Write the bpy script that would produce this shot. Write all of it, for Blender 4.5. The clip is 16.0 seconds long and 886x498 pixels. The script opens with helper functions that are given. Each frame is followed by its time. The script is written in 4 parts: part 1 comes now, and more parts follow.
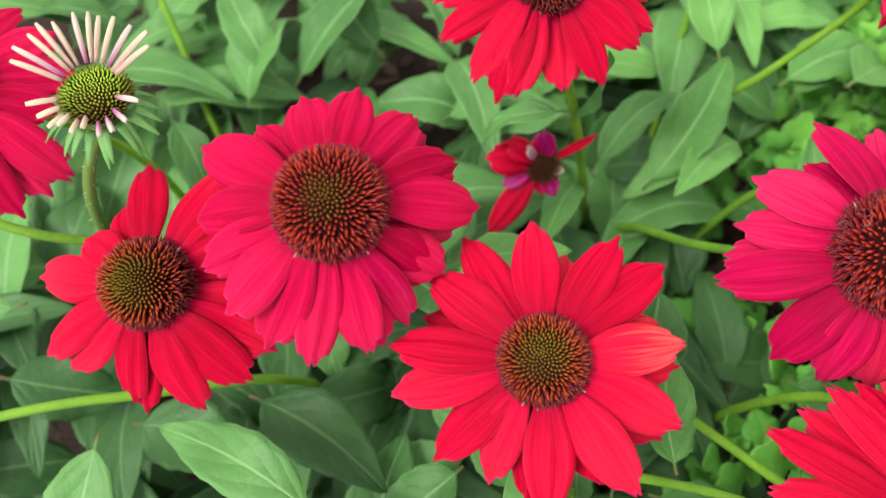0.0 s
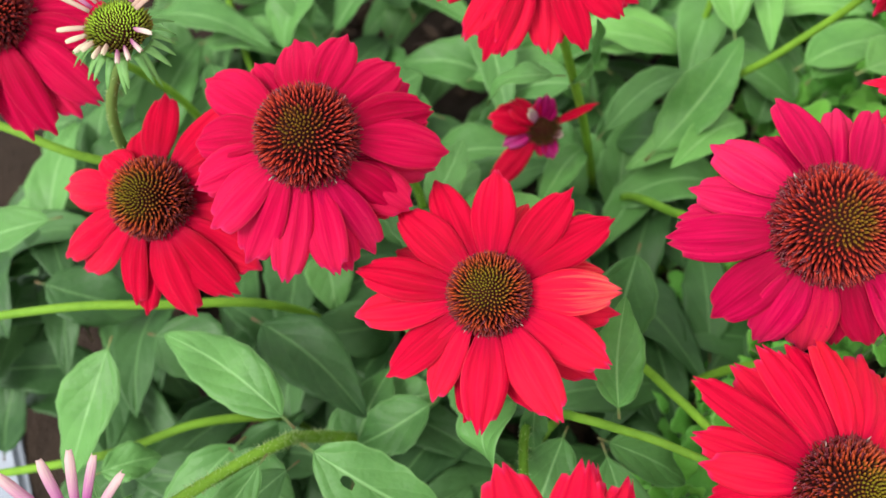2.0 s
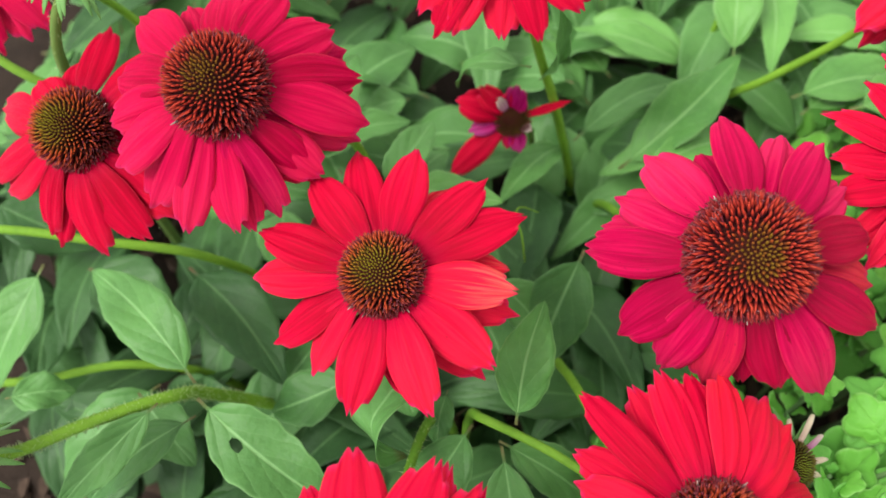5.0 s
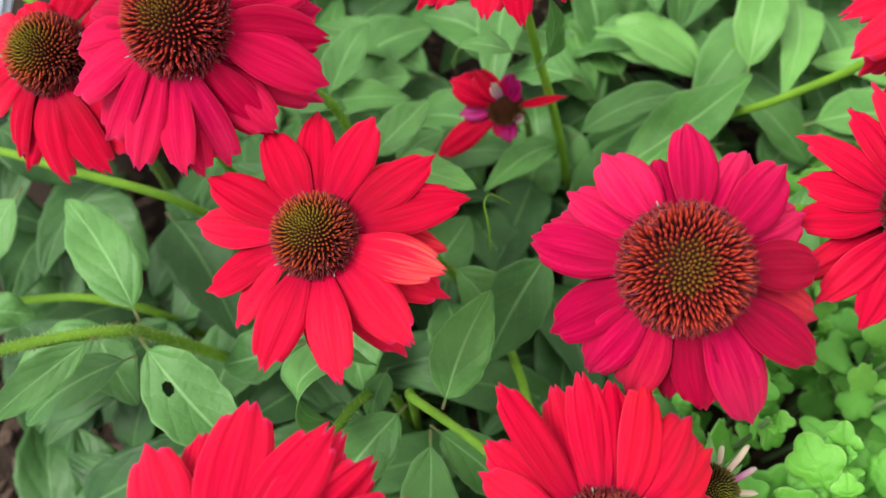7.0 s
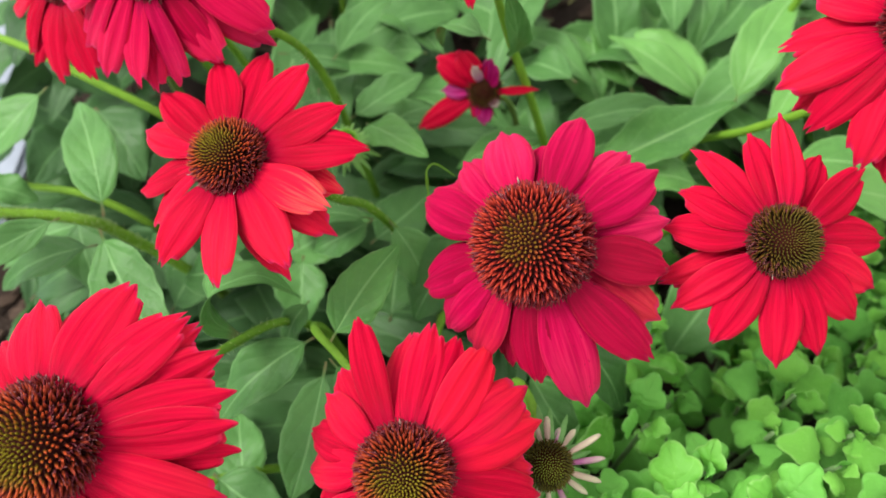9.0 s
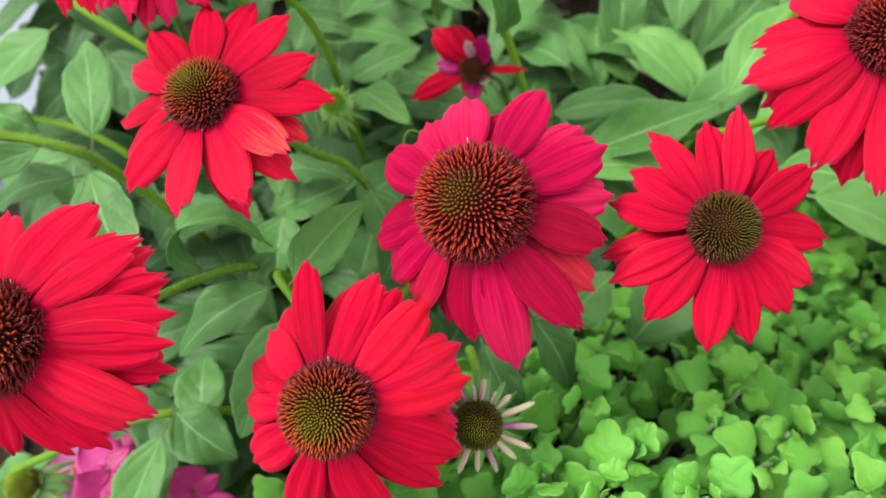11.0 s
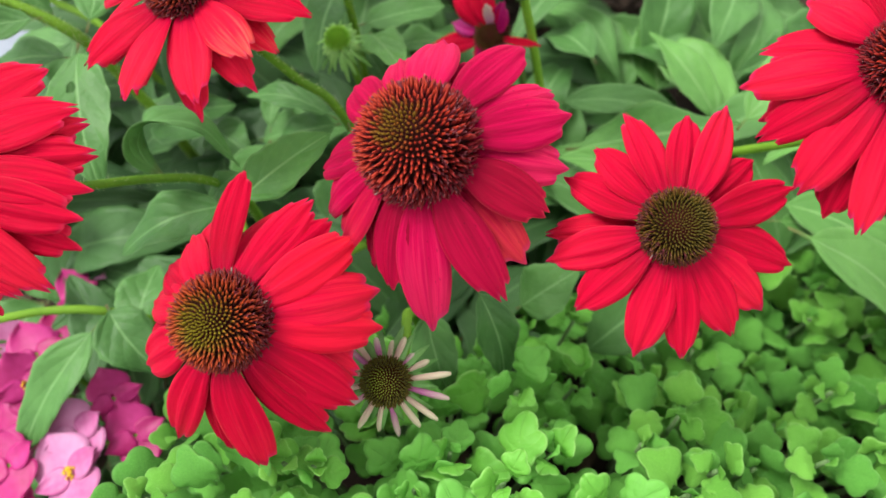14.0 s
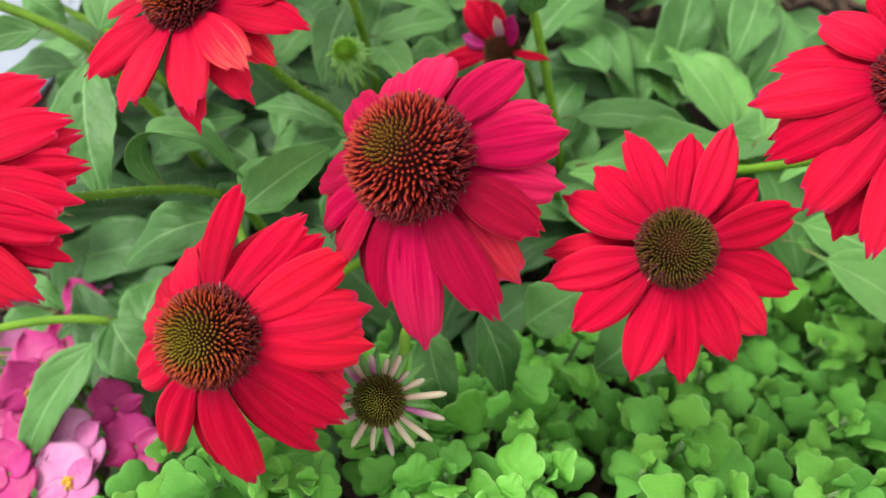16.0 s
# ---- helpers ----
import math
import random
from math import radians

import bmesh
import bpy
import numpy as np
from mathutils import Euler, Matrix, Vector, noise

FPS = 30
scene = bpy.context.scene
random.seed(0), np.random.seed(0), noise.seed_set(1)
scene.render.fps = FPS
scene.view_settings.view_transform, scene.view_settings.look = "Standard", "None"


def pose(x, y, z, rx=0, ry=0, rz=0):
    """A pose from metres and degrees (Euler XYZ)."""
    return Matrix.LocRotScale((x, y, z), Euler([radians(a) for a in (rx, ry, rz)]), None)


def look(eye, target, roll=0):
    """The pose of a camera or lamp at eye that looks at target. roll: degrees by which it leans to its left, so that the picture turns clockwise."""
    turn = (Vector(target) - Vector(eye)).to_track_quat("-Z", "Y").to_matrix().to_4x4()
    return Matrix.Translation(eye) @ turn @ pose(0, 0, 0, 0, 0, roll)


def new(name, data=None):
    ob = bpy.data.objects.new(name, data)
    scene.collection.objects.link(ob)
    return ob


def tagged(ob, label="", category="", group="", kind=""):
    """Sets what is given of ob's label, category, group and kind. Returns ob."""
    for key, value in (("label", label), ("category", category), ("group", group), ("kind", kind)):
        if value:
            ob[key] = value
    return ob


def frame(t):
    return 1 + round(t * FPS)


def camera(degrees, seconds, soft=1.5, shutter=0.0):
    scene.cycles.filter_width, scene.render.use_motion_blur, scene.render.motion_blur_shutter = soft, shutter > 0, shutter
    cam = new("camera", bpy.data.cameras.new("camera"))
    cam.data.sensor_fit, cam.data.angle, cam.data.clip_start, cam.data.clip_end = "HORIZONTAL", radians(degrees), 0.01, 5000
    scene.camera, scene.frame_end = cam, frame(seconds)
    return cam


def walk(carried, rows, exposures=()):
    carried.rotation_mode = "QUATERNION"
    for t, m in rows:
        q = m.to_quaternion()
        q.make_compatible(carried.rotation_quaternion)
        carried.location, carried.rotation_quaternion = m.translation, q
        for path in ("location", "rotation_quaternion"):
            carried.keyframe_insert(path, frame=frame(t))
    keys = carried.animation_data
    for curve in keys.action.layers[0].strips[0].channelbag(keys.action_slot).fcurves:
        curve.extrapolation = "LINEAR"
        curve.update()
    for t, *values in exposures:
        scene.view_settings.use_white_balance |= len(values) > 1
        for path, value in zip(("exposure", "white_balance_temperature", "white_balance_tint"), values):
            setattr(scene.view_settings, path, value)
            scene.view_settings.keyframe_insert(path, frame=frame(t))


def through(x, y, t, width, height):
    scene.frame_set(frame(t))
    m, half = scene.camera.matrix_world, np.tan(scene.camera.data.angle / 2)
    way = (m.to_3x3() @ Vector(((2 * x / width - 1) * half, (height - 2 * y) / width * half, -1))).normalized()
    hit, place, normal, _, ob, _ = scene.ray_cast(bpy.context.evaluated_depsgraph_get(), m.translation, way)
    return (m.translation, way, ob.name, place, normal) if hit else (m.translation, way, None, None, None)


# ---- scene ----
cam = camera(57.9, 16.0, 1.5)
cam.data.dof.use_dof, cam.data.dof.focus_distance, cam.data.dof.aperture_fstop = True, 0.236, 11.0
METRES, EYE, TILT, LEAN, TURN = 0.3, 0.50, -63.0, 0.0, 0.0
ROWS = [
    (0.0, 0.0, 0.0, 0.0, -0.0, 0.0, -0.0),
    (0.5, 0.0169, -0.0184, 0.0016, 0.97, -0.41, -1.02),
    (1.0, 0.0378, -0.0292, -0.005, 2.5, -1.04, -2.36),
    (1.5, 0.0631, -0.0539, -0.0157, 3.6, -1.62, -3.59),
    (2.0, 0.1024, -0.0719, -0.0313, 4.58, -2.04, -4.81),
    (2.5, 0.1364, -0.0817, -0.0388, 5.34, -2.3, -5.86),
    (3.0, 0.1827, -0.0803, -0.0546, 6.08, -2.6, -7.46),
    (3.5, 0.2146, -0.08, -0.0523, 6.51, -2.85, -9.0),
    (4.0, 0.2273, -0.0683, -0.0434, 7.05, -3.14, -10.69),
    (6.5, 0.2737, 0.0057, 0.0061, 10.09, -4.26, -18.11),
    (7.0, 0.3365, -0.0014, -0.007, 11.67, -4.98, -20.85),
    (7.5, 0.3946, -0.0057, 0.0051, 12.96, -5.59, -22.68),
    (8.0, 0.4618, -0.0251, 0.018, 15.87, -6.67, -25.87),
    (8.5, 0.5049, -0.0209, 0.0255, 18.71, -7.95, -28.8),
    (9.0, 0.5613, -0.019, 0.0504, 20.79, -9.05, -31.18),
    (9.5, 0.6069, -0.0149, 0.0649, 21.89, -9.66, -32.5),
    (12.0, 0.6899, -0.0158, 0.0655, 26.39, -12.6, -39.77),
    (12.5, 0.7207, 0.022, 0.0903, 27.62, -13.44, -41.56),
    (13.0, 0.7471, 0.0499, 0.0885, 29.57, -14.56, -44.6),
    (13.5, 0.7557, 0.0638, 0.0843, 31.29, -15.79, -46.92),
    (14.0, 0.7558, 0.0698, 0.0927, 32.65, -16.64, -48.01),
    (14.5, 0.7551, 0.0708, 0.1073, 33.5, -17.13, -47.97),
    (15.0, 0.7576, 0.0831, 0.115, 34.27, -17.51, -47.66),
    (15.5, 0.7582, 0.0901, 0.1154, 35.1, -17.94, -47.79),
    (16.0, 0.763, 0.0966, 0.1185, 35.93, -18.33, -48.29),
]
walk(cam, [(t, pose(0, 0, EYE, TILT, LEAN, TURN) @ pose(METRES * x, METRES * y, METRES * z, 90 + pitch, roll, yaw)) for t, x, y, z, yaw, pitch, roll in ROWS])
# ---- light ----
world = bpy.data.worlds.new("overcast_sky")
scene.world = world
world.use_nodes = True
wn, wl = world.node_tree.nodes, world.node_tree.links
sky = wn.new("ShaderNodeTexSky")
sky.sky_type, sky.sun_disc = "NISHITA", False
sky.sun_elevation, sky.sun_rotation = radians(56), radians(237)
veil = wn.new("ShaderNodeMix")
veil.data_type = "RGBA"
veil.inputs[0].default_value = 0.85
veil.inputs[7].default_value = (7.6, 7.4, 6.9, 1)
wl.new(sky.outputs[0], veil.inputs[6])
wl.new(veil.outputs[2], wn["Background"].inputs[0])
wn["Background"].inputs[1].default_value = 0.128
sun = new("sun", bpy.data.lights.new("sun", "SUN"))
sun.data.energy, sun.data.angle, sun.data.color = 2.5, radians(25), (1.0, 0.97, 0.92)
sun.matrix_basis = look((-0.47, -0.30, 0.83), (0, 0, 0))
scene.view_settings.exposure = 0.66

GROUND = 0.03
MM = 0.001


# ---- materials ----
class Mat:
    """A node material with short ways to add nodes."""

    def __init__(self, name):
        self.m = bpy.data.materials.new(name)
        self.m.use_nodes = True
        self.t = self.m.node_tree
        self.b = self.t.nodes["Principled BSDF"]
        self.out = self.t.nodes["Material Output"]

    def node(self, kind, **values):
        n = self.t.nodes.new("ShaderNode" + kind)
        for k, v in values.items():
            n.inputs[int(k[1:]) if k[0] == "i" and k[1:].isdigit() else k].default_value = v
        return n

    def link(self, a, b):
        self.t.links.new(a, b)

    def math(self, op, a, b=0.0, clamp=False):
        n = self.t.nodes.new("ShaderNodeMath")
        n.operation, n.use_clamp = op, clamp
        for i, v in enumerate((a, b)):
            if isinstance(v, (int, float)):
                n.inputs[i].default_value = v
            else:
                self.link(v, n.inputs[i])
        return n.outputs[0]

    def mix(self, f, a, b):
        n = self.t.nodes.new("ShaderNodeMix")
        n.data_type = "RGBA"
        for i, v in ((0, f), (6, a), (7, b)):
            if isinstance(v, (int, float)):
                n.inputs[i].default_value = v
            elif isinstance(v, tuple):
                n.inputs[i].default_value = (*v, 1)[:4]
            else:
                self.link(v, n.inputs[i])
        return n.outputs[2]

    def noise(self, vector, scale, detail=3.0, rough=0.55):
        n = self.t.nodes.new("ShaderNodeTexNoise")
        n.inputs["Scale"].default_value, n.inputs["Detail"].default_value, n.inputs["Roughness"].default_value = scale, detail, rough
        self.link(vector, n.inputs["Vector"])
        return n.outputs[0]

    def stretch(self, vector, sx, sy, sz=1.0):
        n = self.t.nodes.new("ShaderNodeMapping")
        n.inputs["Scale"].default_value = (sx, sy, sz)
        self.link(vector, n.inputs["Vector"])
        return n.outputs[0]

    def ramp(self, f, *stops):
        n = self.t.nodes.new("ShaderNodeValToRGB")
        e = n.color_ramp.elements
        while len(e) < len(stops):
            e.new(0.5)
        for el, (p, c) in zip(e, stops):
            el.position, el.color = p, (*c, 1) if len(c) == 3 else c
        self.link(f, n.inputs[0])
        return n.outputs[0]

    def bump(self, height, strength, distance):
        n = self.t.nodes.new("ShaderNodeBump")
        n.inputs["Strength"].default_value, n.inputs["Distance"].default_value = strength, distance
        self.link(height, n.inputs["Height"])
        self.link(n.outputs[0], self.b.inputs["Normal"])

    def coords(self):
        n = self.t.nodes.new("ShaderNodeTexCoord")
        return n.outputs["UV"], n.outputs["Object"]

    def rand(self):
        return self.t.nodes.new("ShaderNodeObjectInfo").outputs["Random"]

    def attr(self, name):
        n = self.t.nodes.new("ShaderNodeAttribute")
        n.attribute_name = name
        return n.outputs["Fac"]

    def base(self, col, rough, spec=0.5):
        if isinstance(col, tuple):
            self.b.inputs["Base Color"].default_value = (*col, 1)
        else:
            self.link(col, self.b.inputs["Base Color"])
        self.b.inputs["Roughness"].default_value = rough
        self.b.inputs["Specular IOR Level"].default_value = spec

    def glow_through(self, col, amount):
        """Light that passes through a thin leaf or petal."""
        tr = self.t.nodes.new("ShaderNodeBsdfTranslucent")
        if isinstance(col, tuple):
            tr.inputs[0].default_value = (*col, 1)
        else:
            self.link(col, tr.inputs[0])
        mx = self.t.nodes.new("ShaderNodeMixShader")
        mx.inputs[0].default_value = amount
        self.link(self.b.outputs[0], mx.inputs[1])
        self.link(tr.outputs[0], mx.inputs[2])
        self.link(mx.outputs[0], self.out.inputs[0])


def split(m, vec):
    n = m.t.nodes.new("ShaderNodeSeparateXYZ")
    m.link(vec, n.inputs[0])
    return n.outputs


def petal_material(name, deep, mid, pale, rootcol=(0.50, 0.002, 0.055), flecks=0.0):
    m = Mat(name)
    uv, ob = m.coords()
    u, v, _ = split(m, uv)
    r = m.rand()
    streak = m.noise(m.stretch(uv, 15, 1.3), 1.0, 3)
    blotch = m.noise(ob, 260, 3)
    streak = m.math("ADD", m.math("MULTIPLY", m.math("SUBTRACT", streak, 0.5), 1.25), 0.5)
    f = m.math("ADD", m.math("MULTIPLY", streak, 0.6), m.math("ADD", m.math("MULTIPLY", r, 0.35), m.math("MULTIPLY", m.math("SUBTRACT", v, 0.5), 0.34)))
    col = m.ramp(f, (0.28, deep), (0.52, mid), (0.86, pale))
    edge = m.math("MULTIPLY", m.math("SUBTRACT", v, 0.94), 14.0, True)
    col = m.mix(m.math("MULTIPLY", edge, m.math("MULTIPLY", r, 0.45)), col, (0.62, 0.02, 0.30))
    root = m.math("MULTIPLY", m.math("SUBTRACT", 0.34, v), 2.6, True)
    col = m.mix(m.math("MULTIPLY", root, 0.6), col, rootcol)
    spot = m.math("MULTIPLY", m.math("SUBTRACT", blotch, 0.72), 8.0, True)
    col = m.mix(m.math("MULTIPLY", spot, m.math("MULTIPLY", r, 0.8)), col, (0.16, 0.004, 0.02))
    side = m.math("ABSOLUTE", m.math("SUBTRACT", u, 0.5))
    vein = m.math("ABSOLUTE", m.math("SINE", m.math("ADD", m.math("MULTIPLY", u, 31.0), m.math("MULTIPLY", m.noise(m.stretch(uv, 3, 2), 1.0, 2), 5.0))))
    vein = m.math("MULTIPLY", m.math("SUBTRACT", 0.22, vein), 4.5, True)
    col = m.mix(m.math("MULTIPLY", vein, 0.28), col, deep)
    hem = m.math("MULTIPLY", m.math("SUBTRACT", m.math("MAXIMUM", side, m.math("SUBTRACT", v, 0.492)), 0.474), 40.0, True)
    col = m.mix(m.math("MULTIPLY", hem, 0.32), col, (0.84, 0.08, 0.12))
    if flecks:
        pits = m.math("MULTIPLY", m.math("SUBTRACT", m.noise(m.stretch(uv, 9, 14), 1.0, 2), 0.665), 14.0, True)
        col = m.mix(m.math("MULTIPLY", pits, flecks), col, (0.10, 0.004, 0.02))
    m.base(col, 0.45, 0.07)
    rib = m.math("SINE", m.math("MULTIPLY", u, 44.0))
    fine = m.noise(m.stretch(uv, 60, 5), 1.0, 2)
    m.bump(m.math("ADD", m.math("MULTIPLY", rib, 0.12), fine), 0.5, 0.0009)
    m.glow_through(col, 0.22)
    return m.m


def leaf_material(name, dark, light, vein, veins=4.5, rough=0.55, ribs=0.6, rim=0.0, stalk_red=0.5):
    m = Mat(name)
    uv, ob = m.coords()
    u, v, _ = split(m, uv)
    side = m.math("ABSOLUTE", m.math("SUBTRACT", u, 0.5))
    big = m.noise(ob, 45, 2)
    fine = m.noise(ob, 420, 3)
    f = m.math("ADD", m.math("MULTIPLY", big, 0.6), m.math("MULTIPLY", m.rand(), 0.4))
    col = m.ramp(f, (0.25, dark), (0.75, light))
    col = m.mix(m.math("MULTIPLY", m.math("SUBTRACT", fine, 0.5), 0.9, True), col, light)
    phase = m.math("SUBTRACT", m.math("MULTIPLY", v, veins), m.math("MULTIPLY", side, veins * 0.85))
    wave = m.math("ABSOLUTE", m.math("SINE", m.math("MULTIPLY", phase, math.pi)))
    line = m.math("MULTIPLY", m.math("SUBTRACT", 0.11, wave), 9.0, True)
    rib = m.math("MULTIPLY", m.math("SUBTRACT", 0.034, side), 45.0, True)
    col = m.mix(m.math("MULTIPLY", line, 0.16), col, vein)
    col = m.mix(m.math("MULTIPLY", m.math("SUBTRACT", m.noise(ob, 170, 3), 0.60), 2.0, True), col, dark)
    col = m.mix(m.math("MULTIPLY", rib, ribs), col, vein)
    if rim:
        col = m.mix(m.math("MULTIPLY", m.math("MULTIPLY", m.math("SUBTRACT", side, 0.452), 26.0, True), rim), col, vein)
    stalk = m.math("MULTIPLY", m.math("SUBTRACT", 0.10, v), 14.0, True)
    col = m.mix(m.math("MULTIPLY", stalk, stalk_red), col, (0.26, 0.10, 0.07))
    m.base(col, rough - 0.08, 0.32)
    hgt = m.math("ADD", m.math("MULTIPLY", wave, 0.32), m.math("ADD", m.math("MULTIPLY", fine, 0.5), m.math("MULTIPLY", m.noise(ob, 130, 2), 0.8)))
    m.bump(m.math("SUBTRACT", hgt, m.math("MULTIPLY", rib, 0.2)), 0.55, 0.0014)
    m.glow_through(col, 0.2)
    return m.m


def plain_material(name, dark, light, scale, rough=0.6, spec=0.4, bump=0.4, depth=0.0006, through=0.0):
    m = Mat(name)
    _, ob = m.coords()
    a, b = m.noise(ob, scale, 4), m.noise(ob, scale * 7, 3)
    f = m.math("ADD", m.math("MULTIPLY", a, 0.5), m.math("ADD", m.math("MULTIPLY", b, 0.25), m.math("MULTIPLY", m.rand(), 0.25)))
    col = m.ramp(f, (0.3, dark), (0.7, light))
    m.base(col, rough, spec)
    m.bump(m.math("ADD", a, b), bump, depth)
    if through:
        m.glow_through(col, through)
    return m.m


def floret_material(name, heart, body, tip, fork, wide=0.10, deep=(0.020, 0.004, 0.006), tipped=0.0, worn=(0.17, 0.012, 0.020)):
    """Stiff florets: heart colour at the top of the cone, body and tip lower down, roots painted dark as the shade in
    the gaps, and forked ones with pale ends.
    """
    m = Mat(name)
    low, along = m.attr("low"), m.attr("along")
    jit = m.attr("jit")
    l2 = m.math("ADD", low, m.math("MULTIPLY", m.math("SUBTRACT", jit, 0.25), 0.20))
    shaft = m.ramp(l2, (0.0, heart), (wide * 0.5, heart), (wide * 2.2, body), (1.0, body))
    end = m.ramp(l2, (0.0, heart), (wide * (0.5 - 0.45 * tipped), heart), (wide * (2.0 - 1.2 * tipped), tip), (0.30, tip), (0.72, worn), (1.0, worn))
    col = m.mix(m.math("MULTIPLY", m.math("SUBTRACT", along, 0.45), 3.0, True), shaft, end)
    # gap shade painted onto the lower shafts, fading out at the heart
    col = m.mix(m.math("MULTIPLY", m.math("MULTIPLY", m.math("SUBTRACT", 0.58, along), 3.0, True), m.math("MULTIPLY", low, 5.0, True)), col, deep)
    forked = m.math("MULTIPLY", m.math("SUBTRACT", jit, 0.65), 10.0, True)
    pale = m.math("MULTIPLY", m.math("SUBTRACT", along, 0.72), 3.6, True)
    far = m.mix(m.math("MULTIPLY", pale, m.math("MULTIPLY", m.math("SUBTRACT", jit, 0.90), 8.0, True)), fork, (0.36, 0.17, 0.17))
    col = m.mix(forked, col, far)
    m.base(col, 0.5, 0.2)
    return m.m


M_RED = petal_material("petal_red", (0.42, 0.001, 0.022), (0.62, 0.002, 0.038), (0.82, 0.018, 0.056))
M_CRIMSON = petal_material("petal_crimson", (0.33, 0.001, 0.037), (0.54, 0.002, 0.069), (0.77, 0.028, 0.118), flecks=0.6)
M_ROSE = petal_material("petal_rose", (0.39, 0.001, 0.034), (0.59, 0.002, 0.062), (0.79, 0.020, 0.096))
M_ORANGE = petal_material("petal_salmon", (0.70, 0.005, 0.036), (0.84, 0.012, 0.048), (0.90, 0.060, 0.070))
M_STREAKED = petal_material("petal_streaked", (0.68, 0.004, 0.036), (0.80, 0.012, 0.048), (0.88, 0.19, 0.13))
M_WORN = petal_material("petal_worn", (0.30, 0.002, 0.030), (0.48, 0.003, 0.050), (0.66, 0.022, 0.066), flecks=0.75)
M_RUST = petal_material("petal_rusty", (0.30, 0.002, 0.026), (0.47, 0.005, 0.042), (0.66, 0.042, 0.060), flecks=0.6)
M_PURPLE = petal_material("petal_purple", (0.34, 0.004, 0.09), (0.50, 0.008, 0.17), (0.64, 0.10, 0.36))
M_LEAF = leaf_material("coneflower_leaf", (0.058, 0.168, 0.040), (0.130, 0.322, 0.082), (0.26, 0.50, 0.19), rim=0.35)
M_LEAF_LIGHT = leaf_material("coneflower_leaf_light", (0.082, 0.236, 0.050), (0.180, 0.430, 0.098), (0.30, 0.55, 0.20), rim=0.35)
# the same leaf with the shade under the flowers painted into its greens
M_LEAF_SHADED = leaf_material("coneflower_leaf_shaded", (0.030, 0.092, 0.026), (0.072, 0.182, 0.052), (0.14, 0.30, 0.10))
M_MUM = leaf_material("chrysanthemum_leaf_young", (0.138, 0.435, 0.050), (0.250, 0.630, 0.090), (0.42, 0.74, 0.24), 3.0, 0.62, 0.16, 0.35, 0.0)
M_MUM_OLD = leaf_material("chrysanthemum_leaf_grown", (0.100, 0.345, 0.048), (0.195, 0.570, 0.086), (0.28, 0.56, 0.18), 3.0, 0.66, 0.16, 0.2, 0.0)
M_STEM = plain_material("coneflower_stem", (0.085, 0.20, 0.018), (0.185, 0.36, 0.032), 70, 0.6, 0.15)
M_STEM_DARK = plain_material("bud_stem", (0.07, 0.13, 0.03), (0.14, 0.22, 0.05), 90, 0.6, 0.15)
M_MUMSTEM = plain_material("chrysanthemum_stem", (0.10, 0.20, 0.07), (0.20, 0.32, 0.13), 80, 0.7, 0.15)
M_HAIR = plain_material("stem_hair", (0.35, 0.5, 0.2), (0.5, 0.62, 0.32), 90, 0.5, through=0.3)
M_SEPAL = plain_material("sepal", (0.10, 0.26, 0.06), (0.20, 0.42, 0.12), 150, 0.5, through=0.2)


def ray_material(name, root, tip):
    """A young ray petal that pales from its root to its tip."""
    m = Mat(name)
    uv, ob = m.coords()
    _, v, _ = split(m, uv)
    f = m.math("ADD", v, m.math("MULTIPLY", m.math("SUBTRACT", m.noise(m.stretch(uv, 8, 2), 1.0, 3), 0.5), 0.7))
    f = m.math("ADD", f, m.math("MULTIPLY", m.math("SUBTRACT", m.rand(), 0.5), 0.4))
    col = m.ramp(f, (0.15, root), (0.85, tip))
    m.base(col, 0.5, 0.2)
    m.bump(m.noise(m.stretch(uv, 14, 2), 1.0, 3), 0.5, 0.0006)
    m.glow_through(col, 0.2)
    return m.m


M_RAY = ray_material("young_ray_cream", (0.58, 0.40, 0.33), (0.72, 0.63, 0.46))
M_RAY_PINK = ray_material("young_ray_pink", (0.46, 0.14, 0.32), (0.72, 0.60, 0.52))
M_RAY_PURPLE = ray_material("young_ray_purple", (0.42, 0.08, 0.34), (0.66, 0.46, 0.46))
M_RAY_GREEN = ray_material("young_ray_green", (0.40, 0.46, 0.12), (0.64, 0.60, 0.24))
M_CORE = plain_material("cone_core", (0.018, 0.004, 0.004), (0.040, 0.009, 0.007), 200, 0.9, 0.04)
M_POLLEN = plain_material("withered_ray_tip", (0.26, 0.16, 0.15), (0.44, 0.32, 0.28), 200, 0.6)
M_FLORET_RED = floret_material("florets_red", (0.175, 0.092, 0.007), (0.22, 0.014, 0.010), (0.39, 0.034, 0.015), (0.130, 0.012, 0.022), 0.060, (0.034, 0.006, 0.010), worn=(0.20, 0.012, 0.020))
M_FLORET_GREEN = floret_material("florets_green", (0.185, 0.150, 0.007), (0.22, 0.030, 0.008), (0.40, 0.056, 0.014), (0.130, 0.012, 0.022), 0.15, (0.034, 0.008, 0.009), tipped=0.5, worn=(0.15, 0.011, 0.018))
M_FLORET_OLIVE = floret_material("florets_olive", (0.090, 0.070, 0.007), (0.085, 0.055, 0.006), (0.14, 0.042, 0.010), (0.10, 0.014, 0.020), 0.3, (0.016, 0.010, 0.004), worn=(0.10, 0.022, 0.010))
M_FLORET_LIME = floret_material("florets_lime", (0.22, 0.50, 0.03), (0.30, 0.62, 0.06), (0.36, 0.66, 0.10), (0.36, 0.66, 0.10), 0.3, (0.16, 0.36, 0.03), worn=(0.36, 0.66, 0.10))
